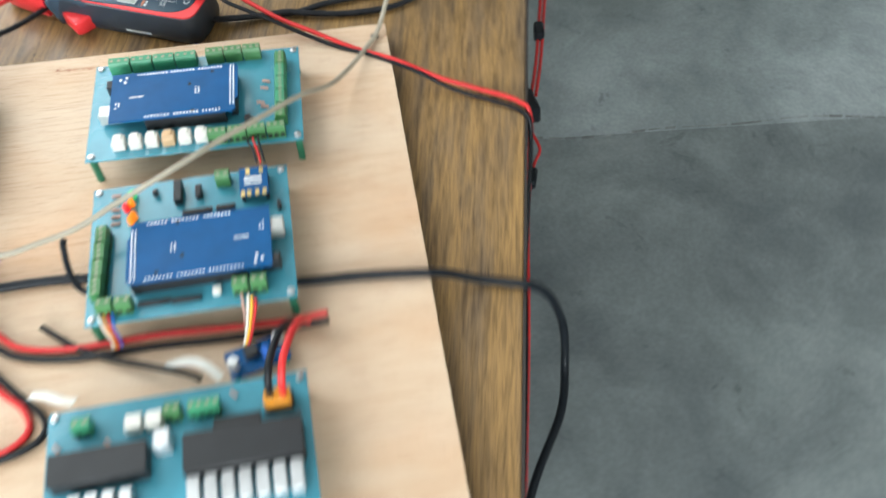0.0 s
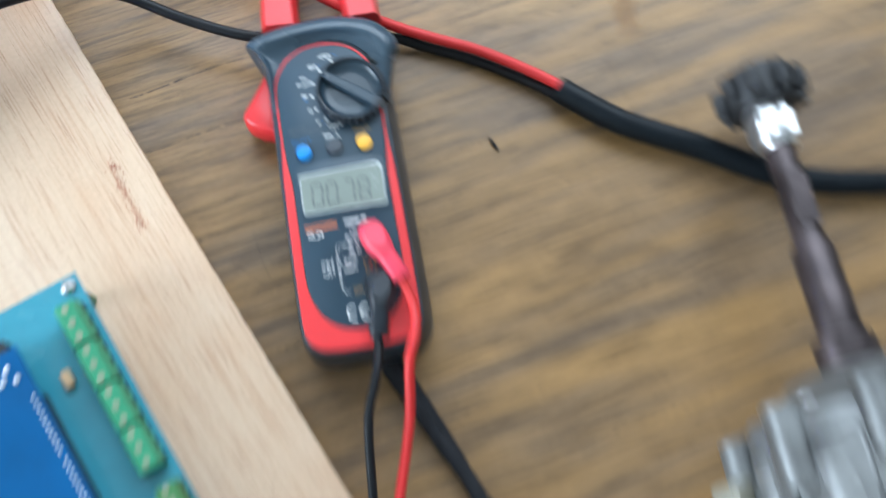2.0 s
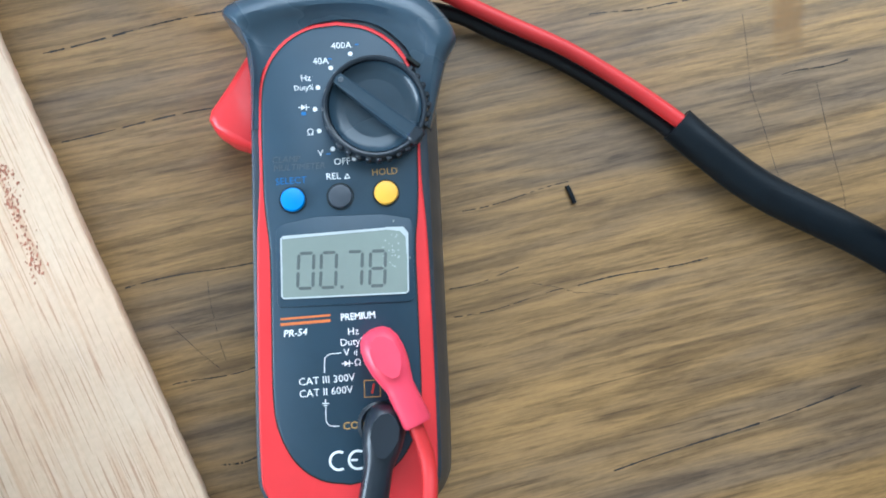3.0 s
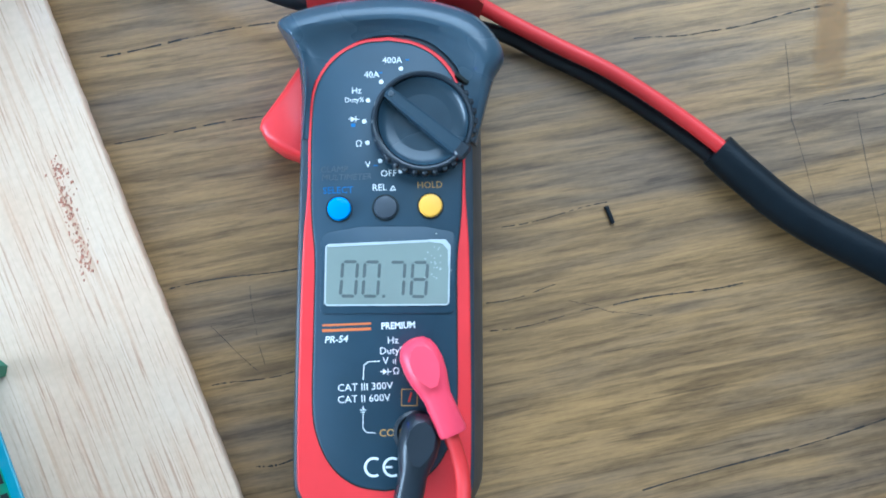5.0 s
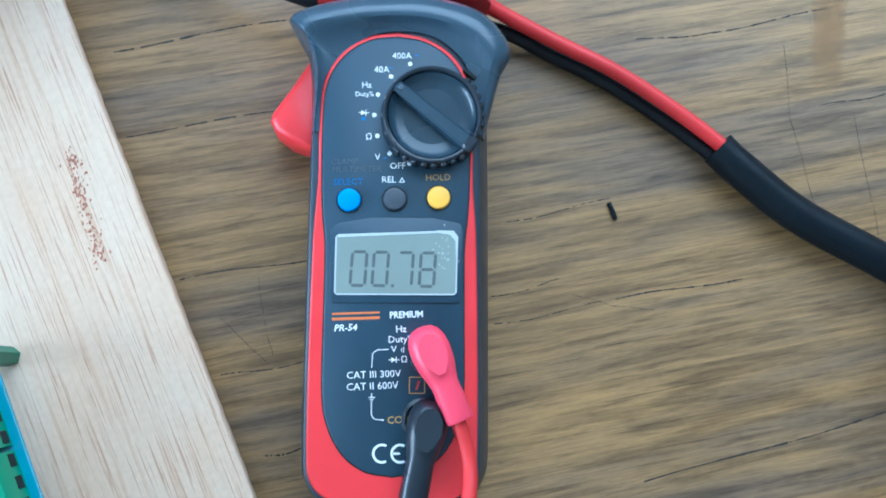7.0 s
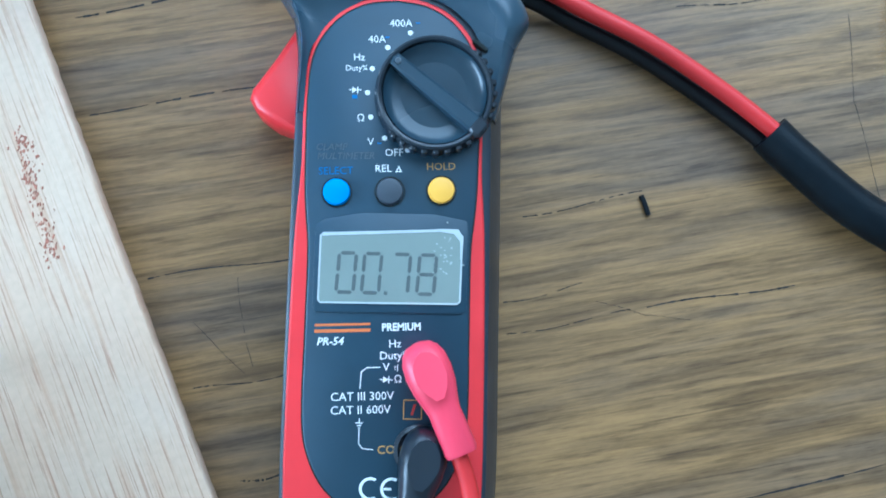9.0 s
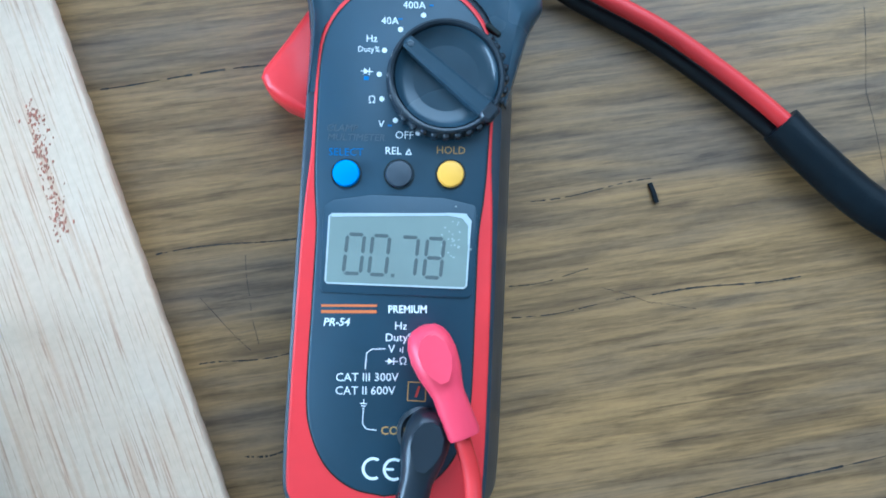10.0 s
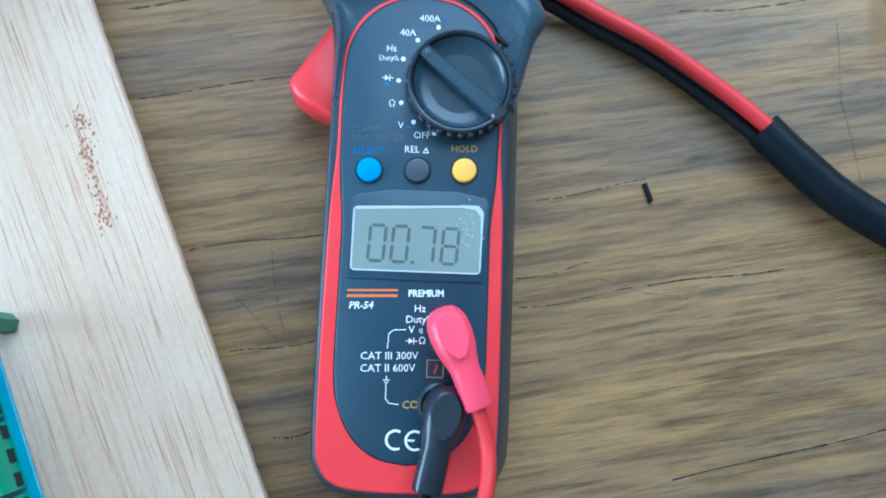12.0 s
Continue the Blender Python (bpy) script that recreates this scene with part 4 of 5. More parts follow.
# beige cable with its plug, lying over the circuit boards and rising past the motor
usb = thing("usb_cable", "beige grey cable with moulded plug lying over circuit boards", "cable")
pl, pe = on_board(-0.229, 0.358, 0.0565), on_board(-0.230, 0.322, 0.0575)
part("cord", tube([pe, (-0.314, -0.056, 0.060), (-0.302, -0.074, 0.062), (-0.284, -0.098, 0.065), (-0.262, -0.121, 0.073), (-0.228, -0.157, 0.085), (-0.202, -0.173, 0.084), (-0.169, -0.190, 0.078), (-0.124, -0.210, 0.066), (-0.086, -0.220, 0.044), (-0.052, -0.2235, 0.030), (-0.013, -0.2285, 0.0225), (0.007, -0.2315, 0.0220), (0.022, -0.2325, 0.0265), (0.040, -0.2330, 0.0345), (0.074, -0.2370, 0.050), (0.107, -0.2430, 0.066), (0.138, -0.2490, 0.080), (0.166, -0.2565, 0.091), (0.188, -0.2620, 0.0955), (0.214, -0.2705, 0.0965), (0.255, -0.2830, 0.094), (0.305, -0.298, 0.084), (0.36, -0.316, 0.055), (0.41, -0.335, 0.0), (0.43, -0.345, -0.12)], 0.0021, 10, 8), CABLE_GREY, usb)
d = (pe - pl).normalized()
bm = bmesh.new()
side = d.cross(Vector((0, 0, 1))).normalized()
loft(bm, [[pl + d * s + side * (w * c) + Vector((0, 0, h * z)) for c, z in ((1, 0.6), (0.75, 1), (-0.75, 1), (-1, 0.6), (-1, -0.6), (-0.75, -1), (0.75, -1), (1, -0.6))] for s, w, h in ((0, 0.0066, 0.0046), (0.002, 0.0075, 0.0052), (0.026, 0.0074, 0.0052), (0.0285, 0.0060, 0.0046), (0.029, 0.0040, 0.0036), (0.031, 0.0044, 0.0040), (0.033, 0.0036, 0.0034), (0.035, 0.0040, 0.0037), (0.037, 0.0032, 0.0030), (0.044, 0.0025, 0.0025))])
part("plug_moulding", bm, PLUG_GREY, usb, "beige grey moulded plug")
part("plug_shell", loft(bmesh.new(), [[pl + d * s + side * (0.0045 * a) + Vector((0, 0, 0.0035 * b)) for a, b in ((1, 1), (-1, 1), (-1, -1), (1, -1))] for s in (-0.009, 0.001)]), STEEL, usb, "metal plug shell")
# black cable from under the boards over the table's edge
solid("black_cable", tube([(-0.352, 0.022, 0.0216), (-0.334, -0.013, 0.0216), (-0.317, -0.047, 0.0216), (-0.303, -0.082, 0.0216), (-0.290, -0.130, 0.0216), (-0.278, -0.190, 0.0216), (-0.266, -0.248, 0.0216), (-0.249, -0.295, 0.0216), (-0.236, -0.338, 0.0216), (-0.229, -0.356, 0.0170), (-0.221, -0.378, 0.0055), (-0.218, -0.400, 0.0040), (-0.214, -0.420, 0.000), (-0.206, -0.434, -0.025), (-0.201, -0.446, -0.070), (-0.216, -0.453, -0.108), (-0.255, -0.457, -0.118), (-0.32, -0.447, -0.125), (-0.40, -0.445, -0.15)], 0.0036, 10, 8), BLACK, "thick black cable running over the table edge", "cable")
# red and black supply wires crossing the plywood
solid("supply_wire", tube([(-0.288, 0.026, 0.042), (-0.303, 0.008, 0.030), (-0.322, -0.012, 0.0275), (-0.345, -0.036, 0.0215), (-0.358, -0.060, 0.0208), (-0.363, -0.082, 0.0208), (-0.354, -0.118, 0.0208), (-0.332, -0.165, 0.0208), (-0.314, -0.214, 0.0212), (-0.300, -0.255, 0.024), (-0.292, -0.285, 0.034)], 0.0024), WIRE_RED, "red supply wire lying across the plywood", "wire", group="supply wires")
solid("supply_wire", tube([(-0.300, 0.030, 0.042), (-0.316, 0.010, 0.034), (-0.334, -0.008, 0.0290), (-0.354, -0.034, 0.0215), (-0.366, -0.060, 0.0208), (-0.370, -0.084, 0.0208), (-0.361, -0.122, 0.0208), (-0.340, -0.170, 0.0208), (-0.322, -0.218, 0.0212), (-0.306, -0.258, 0.024), (-0.298, -0.288, 0.034)], 0.0024), WIRE_BLACK, "black supply wire lying across the plywood", "wire", group="supply wires")
solid("grey_wire", tube([(-0.344, -0.085, 0.0208), (-0.354, -0.120, 0.0208), (-0.357, -0.145, 0.023), (-0.358, -0.170, 0.027), (-0.361, -0.206, 0.036), (-0.368, -0.224, 0.048)], 0.0022), WIRE_BLACK, "dark grey wire rising from the plywood into a terminal", "wire")
solid("coiled_wire", tube([(-0.372, -0.040, 0.0208), (-0.386, -0.060, 0.0208), (-0.398, -0.084, 0.0208), (-0.406, -0.105, 0.0208), (-0.420, -0.116, 0.0208), (-0.438, -0.107, 0.0208), (-0.452, -0.085, 0.0208)], 0.0024), WIRE_RED, "red wire curving on the plywood", "wire")
solid("coiled_wire", tube([(-0.374, -0.052, 0.0208), (-0.386, -0.072, 0.0208), (-0.397, -0.096, 0.0208), (-0.407, -0.119, 0.0208), (-0.421, -0.127, 0.0208), (-0.439, -0.113, 0.0208), (-0.456, -0.085, 0.0208)], 0.0024), WIRE_BLACK, "black wire curving on the plywood", "wire")
for pts in ([(-0.352, -0.184, 0.0195), (-0.350, -0.200, 0.030), (-0.351, -0.216, 0.034), (-0.357, -0.231, 0.032)], [(-0.396, -0.106, 0.0240), (-0.397, -0.120, 0.032), (-0.399, -0.134, 0.035), (-0.402, -0.150, 0.046)]):
    solid("wire_tag", tube(pts, 0.0034, 10, 6, 0.16), CONN_WHITE, "curled white paper tag on the wires beside a circuit board", "tag", group="wire tags")
for k, (mt, lab) in enumerate(((CONN_WHITE, "thin white wire dropping to the regulator module"), (YELLOW_BTN, "thin yellow wire dropping to the regulator module"), (WIRE_RED, "thin red wire dropping to the regulator module"))):
    solid("regulator_wire", tube([(-0.2985 - 0.001 * k, -0.2310 - 0.003 * k, 0.048), (-0.306, -0.2335 - 0.0028 * k, 0.046), (-0.318, -0.2355 - 0.0020 * k, 0.036), (-0.330, -0.2365 - 0.0015 * k, 0.029)], 0.0011), mt, lab, "wire", group="regulator wires")
# short black cable beside the second board
solid("black_cable", tube([(-0.286, -0.083, 0.049), (-0.290, -0.0845, 0.0485), (-0.298, -0.088, 0.040), (-0.306, -0.094, 0.034), (-0.3115, -0.102, 0.0295), (-0.313, -0.112, 0.0270), (-0.310, -0.125, 0.0208)], 0.0024), BLACK, "short black cable looping from a terminal to the plywood", "cable")


# cable bundle hanging along the table's front edge
def along_edge(x, out, z):
    return TABLE_M @ Vector((1.07 * x + 0.029, -0.004 - out, z - 0.13))


bundle = thing("wire_bundle", "black cable and red wires hanging below the table edge", "cable")
part("sleeve", tube([along_edge(0.62, 0.004, -0.13), along_edge(0.42, 0.006, -0.15), along_edge(0.30, 0.004, -0.16), along_edge(0.19, 0.010, -0.162), along_edge(0.06, 0.006, -0.17), along_edge(-0.12, 0.010, -0.18), along_edge(-0.35, 0.008, -0.20)], 0.0058, 12, 8), SLEEVE, bundle)
part("connector", box(0, 0, -0.012, 0.050, 0.034, 0.024, 0.003), BLACK, bundle, "black plug housing", Matrix.Translation(along_edge(0.200, 0.006, -0.150)) @ pose(0, 0, 0, 0, 12, 25))
part("connector", box(0, 0, -0.008, 0.030, 0.014, 0.016, 0.003), BLACK, bundle, "black plug housing", Matrix.Translation(along_edge(0.335, 0.026, -0.150)) @ pose(0, 0, 0, 0, 5, 12))
for o in (0.0, 0.006):
    part("red_wire", tube([along_edge(0.60, 0.012 + o, -0.12), along_edge(0.45, 0.028 + o, -0.14), along_edge(0.35, 0.026 + o, -0.15), along_edge(0.28, 0.022 + o, -0.155), along_edge(0.22, 0.016 + o, -0.150)], 0.0022), WIRE_RED, bundle)
part("red_wire", tube([along_edge(0.17, 0.016, -0.16), along_edge(0.145, 0.028, -0.165), along_edge(0.12, 0.020, -0.17), along_edge(0.05, 0.014, -0.17), along_edge(-0.1, 0.016, -0.18), along_edge(-0.3, 0.014, -0.2)], 0.002), WIRE_RED, bundle)
part("connector", box(0, 0, -0.008, 0.028, 0.013, 0.015, 0.003), BLACK, bundle, "black plug housing", Matrix.Translation(along_edge(0.105, 0.018, -0.170)) @ pose(0, 0, 0, 0, 0, 5))


# ---- circuit boards ----
class Carrier:
    """A teal carrier board on four green stand-offs; parts are given in base-board coordinates."""

    def __init__(self, label, cx, cy, sx, sy, rz, material=PCB, top=0.0446):
        self.m = MB @ pose(cx, cy, 0, 0, 0, rz)
        self.back = (pose(cx, cy, 0, 0, 0, rz)).inverted()
        self.top = top
        self.ob = thing("circuit_board", label, "circuit board", self.m, "circuit boards")
        part("carrier_plate", box(0, 0, top - 0.0016, sx, sy, 0.0016, 0.0002), material, self.ob, "translucent teal board")
        for ix in (-1, 1):
            for iy in (-1, 1):
                x, y = ix * (sx / 2 - 0.0045), iy * (sy / 2 - 0.0045)
                so = part("standoff", turned([(0.0030, BOARD_Z), (0.0030, top - 0.0017)], 6, m=Matrix.Translation((x, y, 0))), NYLON_GREEN, self.ob, "green nylon stand-off")
                part("screw", turned([(0.0029, top), (0.0030, top + 0.0010), (0.0020, top + 0.0019), (0.0006, top + 0.0020), (0.0005, top + 0.0012)], 12, m=Matrix.Translation((x, y, 0))), STEEL, so)

    def at(self, bx, by):
        v = self.back @ Vector((bx, by, 0))
        return v.x, v.y

    def block(self, name, bx, by, sx, sy, h, material, label="", z=None, bev=0.0006):
        x, y = self.at(bx, by)
        return part(name, box(x, y, self.top if z is None else z, sx, sy, h, bev), material, self.ob, label)

    def terminal(self, bx, by, poles, axis, side, material=None, pitch=0.00508):
        """A screw terminal block; axis is 'x' or 'y', side (+1/-1) is where the wires go in."""
        x, y = self.at(bx, by)
        rz = (0 if axis == "x" else 90)
        n = poles * pitch
        prof = [(-0.0048, 0), (0.0048, 0), (0.0048, 0.0072), (0.0032, 0.0115), (-0.0034, 0.0115), (-0.0048, 0.0096)]
        bm = loft(bmesh.new(), [[(s, p * side, z) for p, z in prof] for s in (0.0005 - n / 2, n / 2 - 0.0005)])
        mm = pose(x, y, self.top, 0, 0, rz)
        tb = part("terminal_block", bm, material or GREEN_TERM, self.ob, "green screw terminal block", mm)
        for k in range(poles):
            s = (k + 0.5) * pitch - n / 2
            part("screw", turned([(0.0015, 0.0112), (0.0015, 0.0116), (0.0012, 0.01175), (0.0004, 0.0116)], 10, m=Matrix.Translation((s, -0.0004 * side, 0))), BRASS, tb)
            part("wire_entry", box(s, 0.00475 * side, 0.0018, 0.0034, 0.0006, 0.0042, 0), DARK_HOLE, tb)
        return tb

    def controller(self, bx, by, flip, label):
        """A blue controller board plugged in face down, so that its soldered pins show."""
        x, y = self.at(bx, by)
        m = pose(x, y, self.top, 0, 0, 90 if flip > 0 else -90)
        out = [(-0.0508, -0.0267), (0.0460, -0.0267), (0.0485, -0.0240), (0.0485, -0.0140), (0.0508, -0.0115), (0.0508, 0.0240), (0.0485, 0.0267), (-0.0508, 0.0267)]
        c = part("controller_board", slab(out, [(0.0130, 0), (0.0146, 0)]), PCB_BLUE, self.ob, label, m)
        for yy, x0, x1 in ((-0.0242, -0.024, 0.040), (0.0242, -0.032, 0.044)):
            part("pin_header", box((x0 + x1) / 2, yy, 0.0, x1 - x0, 0.0025, 0.0130, 0), HEADER, c)
        part("pin_header", box(0.0462, 0.004, 0.0, 0.0050, 0.044, 0.0130, 0), HEADER, c)
        bm = bmesh.new()

        def dot(px, py, r=0.00085):
            turned([(r, 0.0146), (r * 0.8, 0.0151), (r * 0.3, 0.0156)], 6, bm, Matrix.Translation((px, py, 0)))
        for yy, x0, n in ((-0.0242, -0.022, 8), (-0.0242, 0.001, 8), (-0.0242, 0.0235, 6), (0.0242, -0.030, 10), (0.0242, -0.003, 8), (0.0242, 0.0195, 8)):
            for k in range(n):
                dot(x0 + 0.00254 * k, yy)
        for k in range(18):
            for xx in (0.0449, 0.0474):
                dot(xx, -0.0190 + 0.00254 * k)
        for a in range(3):
            for b in range(2):
                dot(0.0170 + 0.00254 * b, -0.0025 + 0.00254 * a, 0.0008)
        for px, py in ((-0.044, 0.020), (-0.039, 0.022), (-0.040, 0.017)):
            dot(px, py, 0.0014)
        for a, b in ((-0.046, -0.007), (-0.046, -0.012), (-0.0435, -0.0095), (-0.0435, -0.0072)):
            dot(a, b, 0.0007)
        tagged(part("solder_joints", bm, SOLDER, c, "rows of bright solder joints"), "rows of bright solder joints", kind="stuff")
        for px, py, r in ((0.015, -0.0225, 0.0016), (0.012, 0.008, 0.0016), (0.030, 0.020, 0.0015)):
            part("mounting_hole", turned([(r, 0.01462), (r, 0.01470)], 12, m=Matrix.Translation((px, py, 0))), DARK_HOLE, c)
        part("printed_label", box(-0.030, -0.001, 0.01462, 0.011, 0.0012, 0.00004, 0), WHITE_INK, c)
        part("usb_socket", box(-0.0515, -0.0110, 0.0022, 0.0170, 0.0120, 0.0106, 0.0008), SOCKET, c, "silvery square data socket")
        part("power_socket", box(-0.0490, 0.0190, 0.0020, 0.0140, 0.0090, 0.0108, 0.0008), CHIP, c)
        return c

    def resistor(self, bx, by, rz=0):
        x, y = self.at(bx, by)
        part("resistor", tube([(-0.0032, 0, 0.0013), (0, 0, 0.0015), (0.0032, 0, 0.0013)], 0.0011, 8, 3), RESISTOR, self.ob, "", pose(x, y, self.top, 0, 0, rz))

    def led(self, bx, by, material, label):
        x, y = self.at(bx, by)
        part("led", turned([(0.0026, 0), (0.0026, 0.004), (0.0022, 0.0062), (0.0012, 0.0074), (0, 0.0078)], 14), material, self.ob, label, pose(x, y, self.top + 0.001))


# first board: controller face down, green terminals on three sides
A = Carrier("teal circuit board with a blue controller and green terminals", -0.0935, 0.168, 0.108, 0.171, -2.7)
A.controller(-0.0945, 0.1825, -1, "blue controller board mounted face down")
for k in range(4):
    A.terminal(-0.0440 - 0.0009 * k, 0.2290 - 0.0183 * k, 3, "y", -1, GREEN_TERM, 0.0060)
for k in range(3):
    A.terminal(-0.0466 - 0.0008 * k, 0.1502 - 0.0155 * k, 3, "y", -1, OLIVE_TERM, 0.00508)
for k in range(5):
    A.terminal(-0.0655 - 0.0152 * k, 0.0965 + 0.0010 * k, 3, "x", 1, (OLIVE_TERM, GREEN_TERM, GREEN_TERM, GREEN_TERM, OLIVE_TERM)[k], 0.0050)
for k in range(4):
    A.terminal(-0.1400 - 0.0007 * k, 0.1512 - 0.0153 * k, 3, "y", 1, OLIVE_TERM, 0.0050)
for k in range(6):
    c = A.block("plug_connector", -0.1320 - 0.0008 * k, 0.2285 - 0.0129 * k, 0.0105, 0.0098, 0.0080, CONN_TAN if k == 3 else CONN_WHITE, "tan wire connector" if k == 3 else "white wire connector")
    x, y = A.at(-0.1290 - 0.0008 * k, 0.2285 - 0.0129 * k)
    part("latch", box(x, y, A.top + 0.0078, 0.0045, 0.0060, 0.0016, 0.0004), CONN_TAN if k == 3 else CONN_WHITE, c)
for bx, by in ((-0.090, 0.112), (-0.106, 0.116), (-0.111, 0.113), (-0.082, 0.110)):
    A.resistor(bx, by, 75)
for bx, by in ((-0.1245, 0.1270), (-0.1275, 0.1235)):
    x, y = A.at(bx, by)
    part("capacitor", turned([(0.0028, 0), (0.0028, 0.006), (0.0022, 0.0064), (0, 0.0064)], 14), CHIP, A.ob, "", pose(x, y, A.top))
A.block("diode", -0.058, 0.214, 0.004, 0.007, 0.003, CONN_TAN)

# second board: controller, radio module, status lamps
B = Carrier("teal circuit board with blue controller, radio module and status lamps", -0.2365, 0.175, 0.123, 0.147, -0.8)
B.controller(-0.2515, 0.1665, 1, "blue controller board mounted face down")
for k in range(4):
    B.terminal(-0.2260 - 0.0152 * k, 0.2370 + 0.0008 * k, 3, "x", -1, OLIVE_TERM, 0.0050)
for k in range(2):
    B.terminal(-0.2865 - 0.0005 * k, 0.2340 - 0.0130 * k, 2, "y", 1, OLIVE_TERM, 0.0060)
    B.terminal(-0.2865, 0.1405 - 0.0128 * k, 2, "y", 1, OLIVE_TERM, 0.0060)
B.terminal(-0.1850, 0.1490, 2, "y", -1, OLIVE_TERM, 0.0058)
xb = B.block("radio_module", -0.1960, 0.1255, 0.0280, 0.0215, 0.0012, PCB_BLUE, "small dark blue radio module", B.top + 0.0085)
for k in range(2):
    B.block("pin_socket", -0.1960, 0.1165 + 0.018 * k, 0.0230, 0.0025, 0.0085, HEADER)
for k, (dx, dy) in enumerate(((0.010, -0.006), (0.010, 0.004), (-0.0115, -0.0075), (-0.0115, -0.0020), (-0.0115, 0.0040), (-0.0115, 0.0085))):
    x, y = B.at(-0.1960 + dx, 0.1255 + dy)
    part("pad", box(x, y, B.top + 0.0097, 0.0055, 0.0030, 0.0003, 0), GOLD, xb)
for k in range(2):
    x, y = B.at(-0.1930 - 0.0045 * k, 0.1260)
    part("printed_label", box(x, y, B.top + 0.0097, 0.0030 - 0.001 * k, 0.0130, 0.0001, 0), WHITE_INK, xb)
for bx, by, mt, lab in ((-0.187, 0.217, LED_GREEN, "green status lamp"), (-0.195, 0.218, LED_ORANGE, "orange status lamp"), (-0.1990, 0.2215, LED_RED, "red status lamp"), (-0.208, 0.216, LED_ORANGE, "orange status lamp"), (-0.212, 0.218, LED_ORANGE, "orange status lamp")):
    B.led(bx, by, mt, lab)
for k in range(5):
    B.resistor(-0.184 - 0.0068 * k, 0.2300, 90)
B.block("chip", -0.191, 0.183, 0.020, 0.0060, 0.0075, CHIP)
B.block("chip", -0.193, 0.168, 0.011, 0.0045, 0.0060, CHIP)
B.block("chip", -0.188, 0.200, 0.004, 0.004, 0.0060, CHIP)
B.block("chip", -0.2115, 0.1695, 0.0048, 0.0220, 0.0040, CHIP)
B.block("chip", -0.2115, 0.1485, 0.0048, 0.0140, 0.0040, CHIP)
B.block("pin_strip", -0.2865, 0.2010, 0.0040, 0.0230, 0.0030, CHIP)
B.block("pin_strip", -0.2880, 0.1790, 0.0040, 0.0210, 0.0030, CHIP)
B.block("push_switch", -0.2850, 0.1575, 0.0060, 0.0060, 0.0045, CONN_WHITE)
B.block("crystal", -0.2160, 0.1090, 0.0080, 0.0030, 0.0040, CHIP)
for k, mt in enumerate((WIRE_BLACK, WIRE_RED, WIRE_BLACK)):
    solid("jumper_wire", tube([on_board(-0.1475, 0.128 - 0.004 * k, 0.050), on_board(-0.156, 0.1275 - 0.004 * k, 0.055), on_board(-0.166, 0.124 - 0.003 * k, 0.056), on_board(-0.180, 0.122 - 0.003 * k, 0.056)], 0.0009), mt, "thin jumper wire between two circuit boards", "wire", group="jumper wires")
for k, mt in enumerate((CONN_WHITE, XT_ORANGE, WIRE_RED, CAP_BLUE)):
    solid("signal_wire", tube([on_board(-0.2900, 0.239 - 0.003 * k, 0.048), on_board(-0.2955, 0.238 - 0.003 * k, 0.0475), on_board(-0.2995, 0.2365 - 0.0022 * k, 0.041), on_board(-0.302, 0.235 - 0.002 * k, 0.030), on_board(-0.306, 0.236 - 0.0022 * k, 0.0192)], 0.0008), mt, "thin signal wire drooping from a terminal", "wire", group="signal wires")
solid("pink_wire", tube([on_board(-0.2900, 0.141, 0.048), on_board(-0.296, 0.1405, 0.0475), on_board(-0.303, 0.141, 0.038), on_board(-0.308, 0.143, 0.024), on_board(-0.313, 0.146, 0.0193)], 0.0010), RESISTOR, "thin pink wire drooping from a terminal", "wire")

# power board with orange connectors and lit blue lamps
C = Carrier("teal power board with orange connectors and lit blue lamps", -0.083, 0.400, 0.106, 0.110, -2.2, PCB_DARK)


def xt(car, bx, by, rz=0):
    x, y = car.at(bx, by)
    o = [(-0.0055, -0.0085), (0.0055, -0.0085), (0.0055, 0.0060), (0.0030, 0.0088), (-0.0030, 0.0088), (-0.0055, 0.0060)]
    c = part("power_connector", slab(o, [(0.003, 0), (0.0125, 0), (0.0135, 0.0008)]), XT_ORANGE, car.ob, "orange two-pole power connector", pose(x, y, car.top, 0, 0, rz))
    part("socket_base", box(0, 0, 0, 0.0125, 0.0190, 0.0045, 0.0005), CHIP, c)
    for k in (-1, 1):
        part("solder_cup", turned([(0.0022, 0.0133), (0.0022, 0.0165), (0.0016, 0.0166), (0.0015, 0.014)], 12, m=Matrix.Translation((0, 0.0040 * k, 0))), GOLD, c)
    return c


for bx, by in ((-0.0385, 0.427), (-0.0385, 0.402), (-0.0385, 0.377), (-0.122, 0.376), (-0.122, 0.402), (-0.122, 0.428)):
    xt(C, bx, by)
xt(C, -0.095, 0.371, 90)
C.terminal(-0.0520, 0.4490, 3, "x", -1, GREEN_TERM)
C.terminal(-0.0640, 0.3600, 3, "x", 1, GREEN_TERM)
# lit body made larger than the lamp itself to imitate its bloom
for bx, by in ((-0.040, 0.3545), (-0.0995, 0.4290)):
    lamp = C.block("led", bx, by, 0.0085, 0.0085, 0.0030, LED_BLUE, "lit blue lamp, enlarged to include its glow", None, 0.0003)
    x, y = C.at(bx, by)
    part("led_core", turned([(0.0018, C.top + 0.0024), (0.0018, C.top + 0.0034), (0.0009, C.top + 0.0040)], 12, m=Matrix.Translation((x, y, 0))), LED_CORE, lamp)
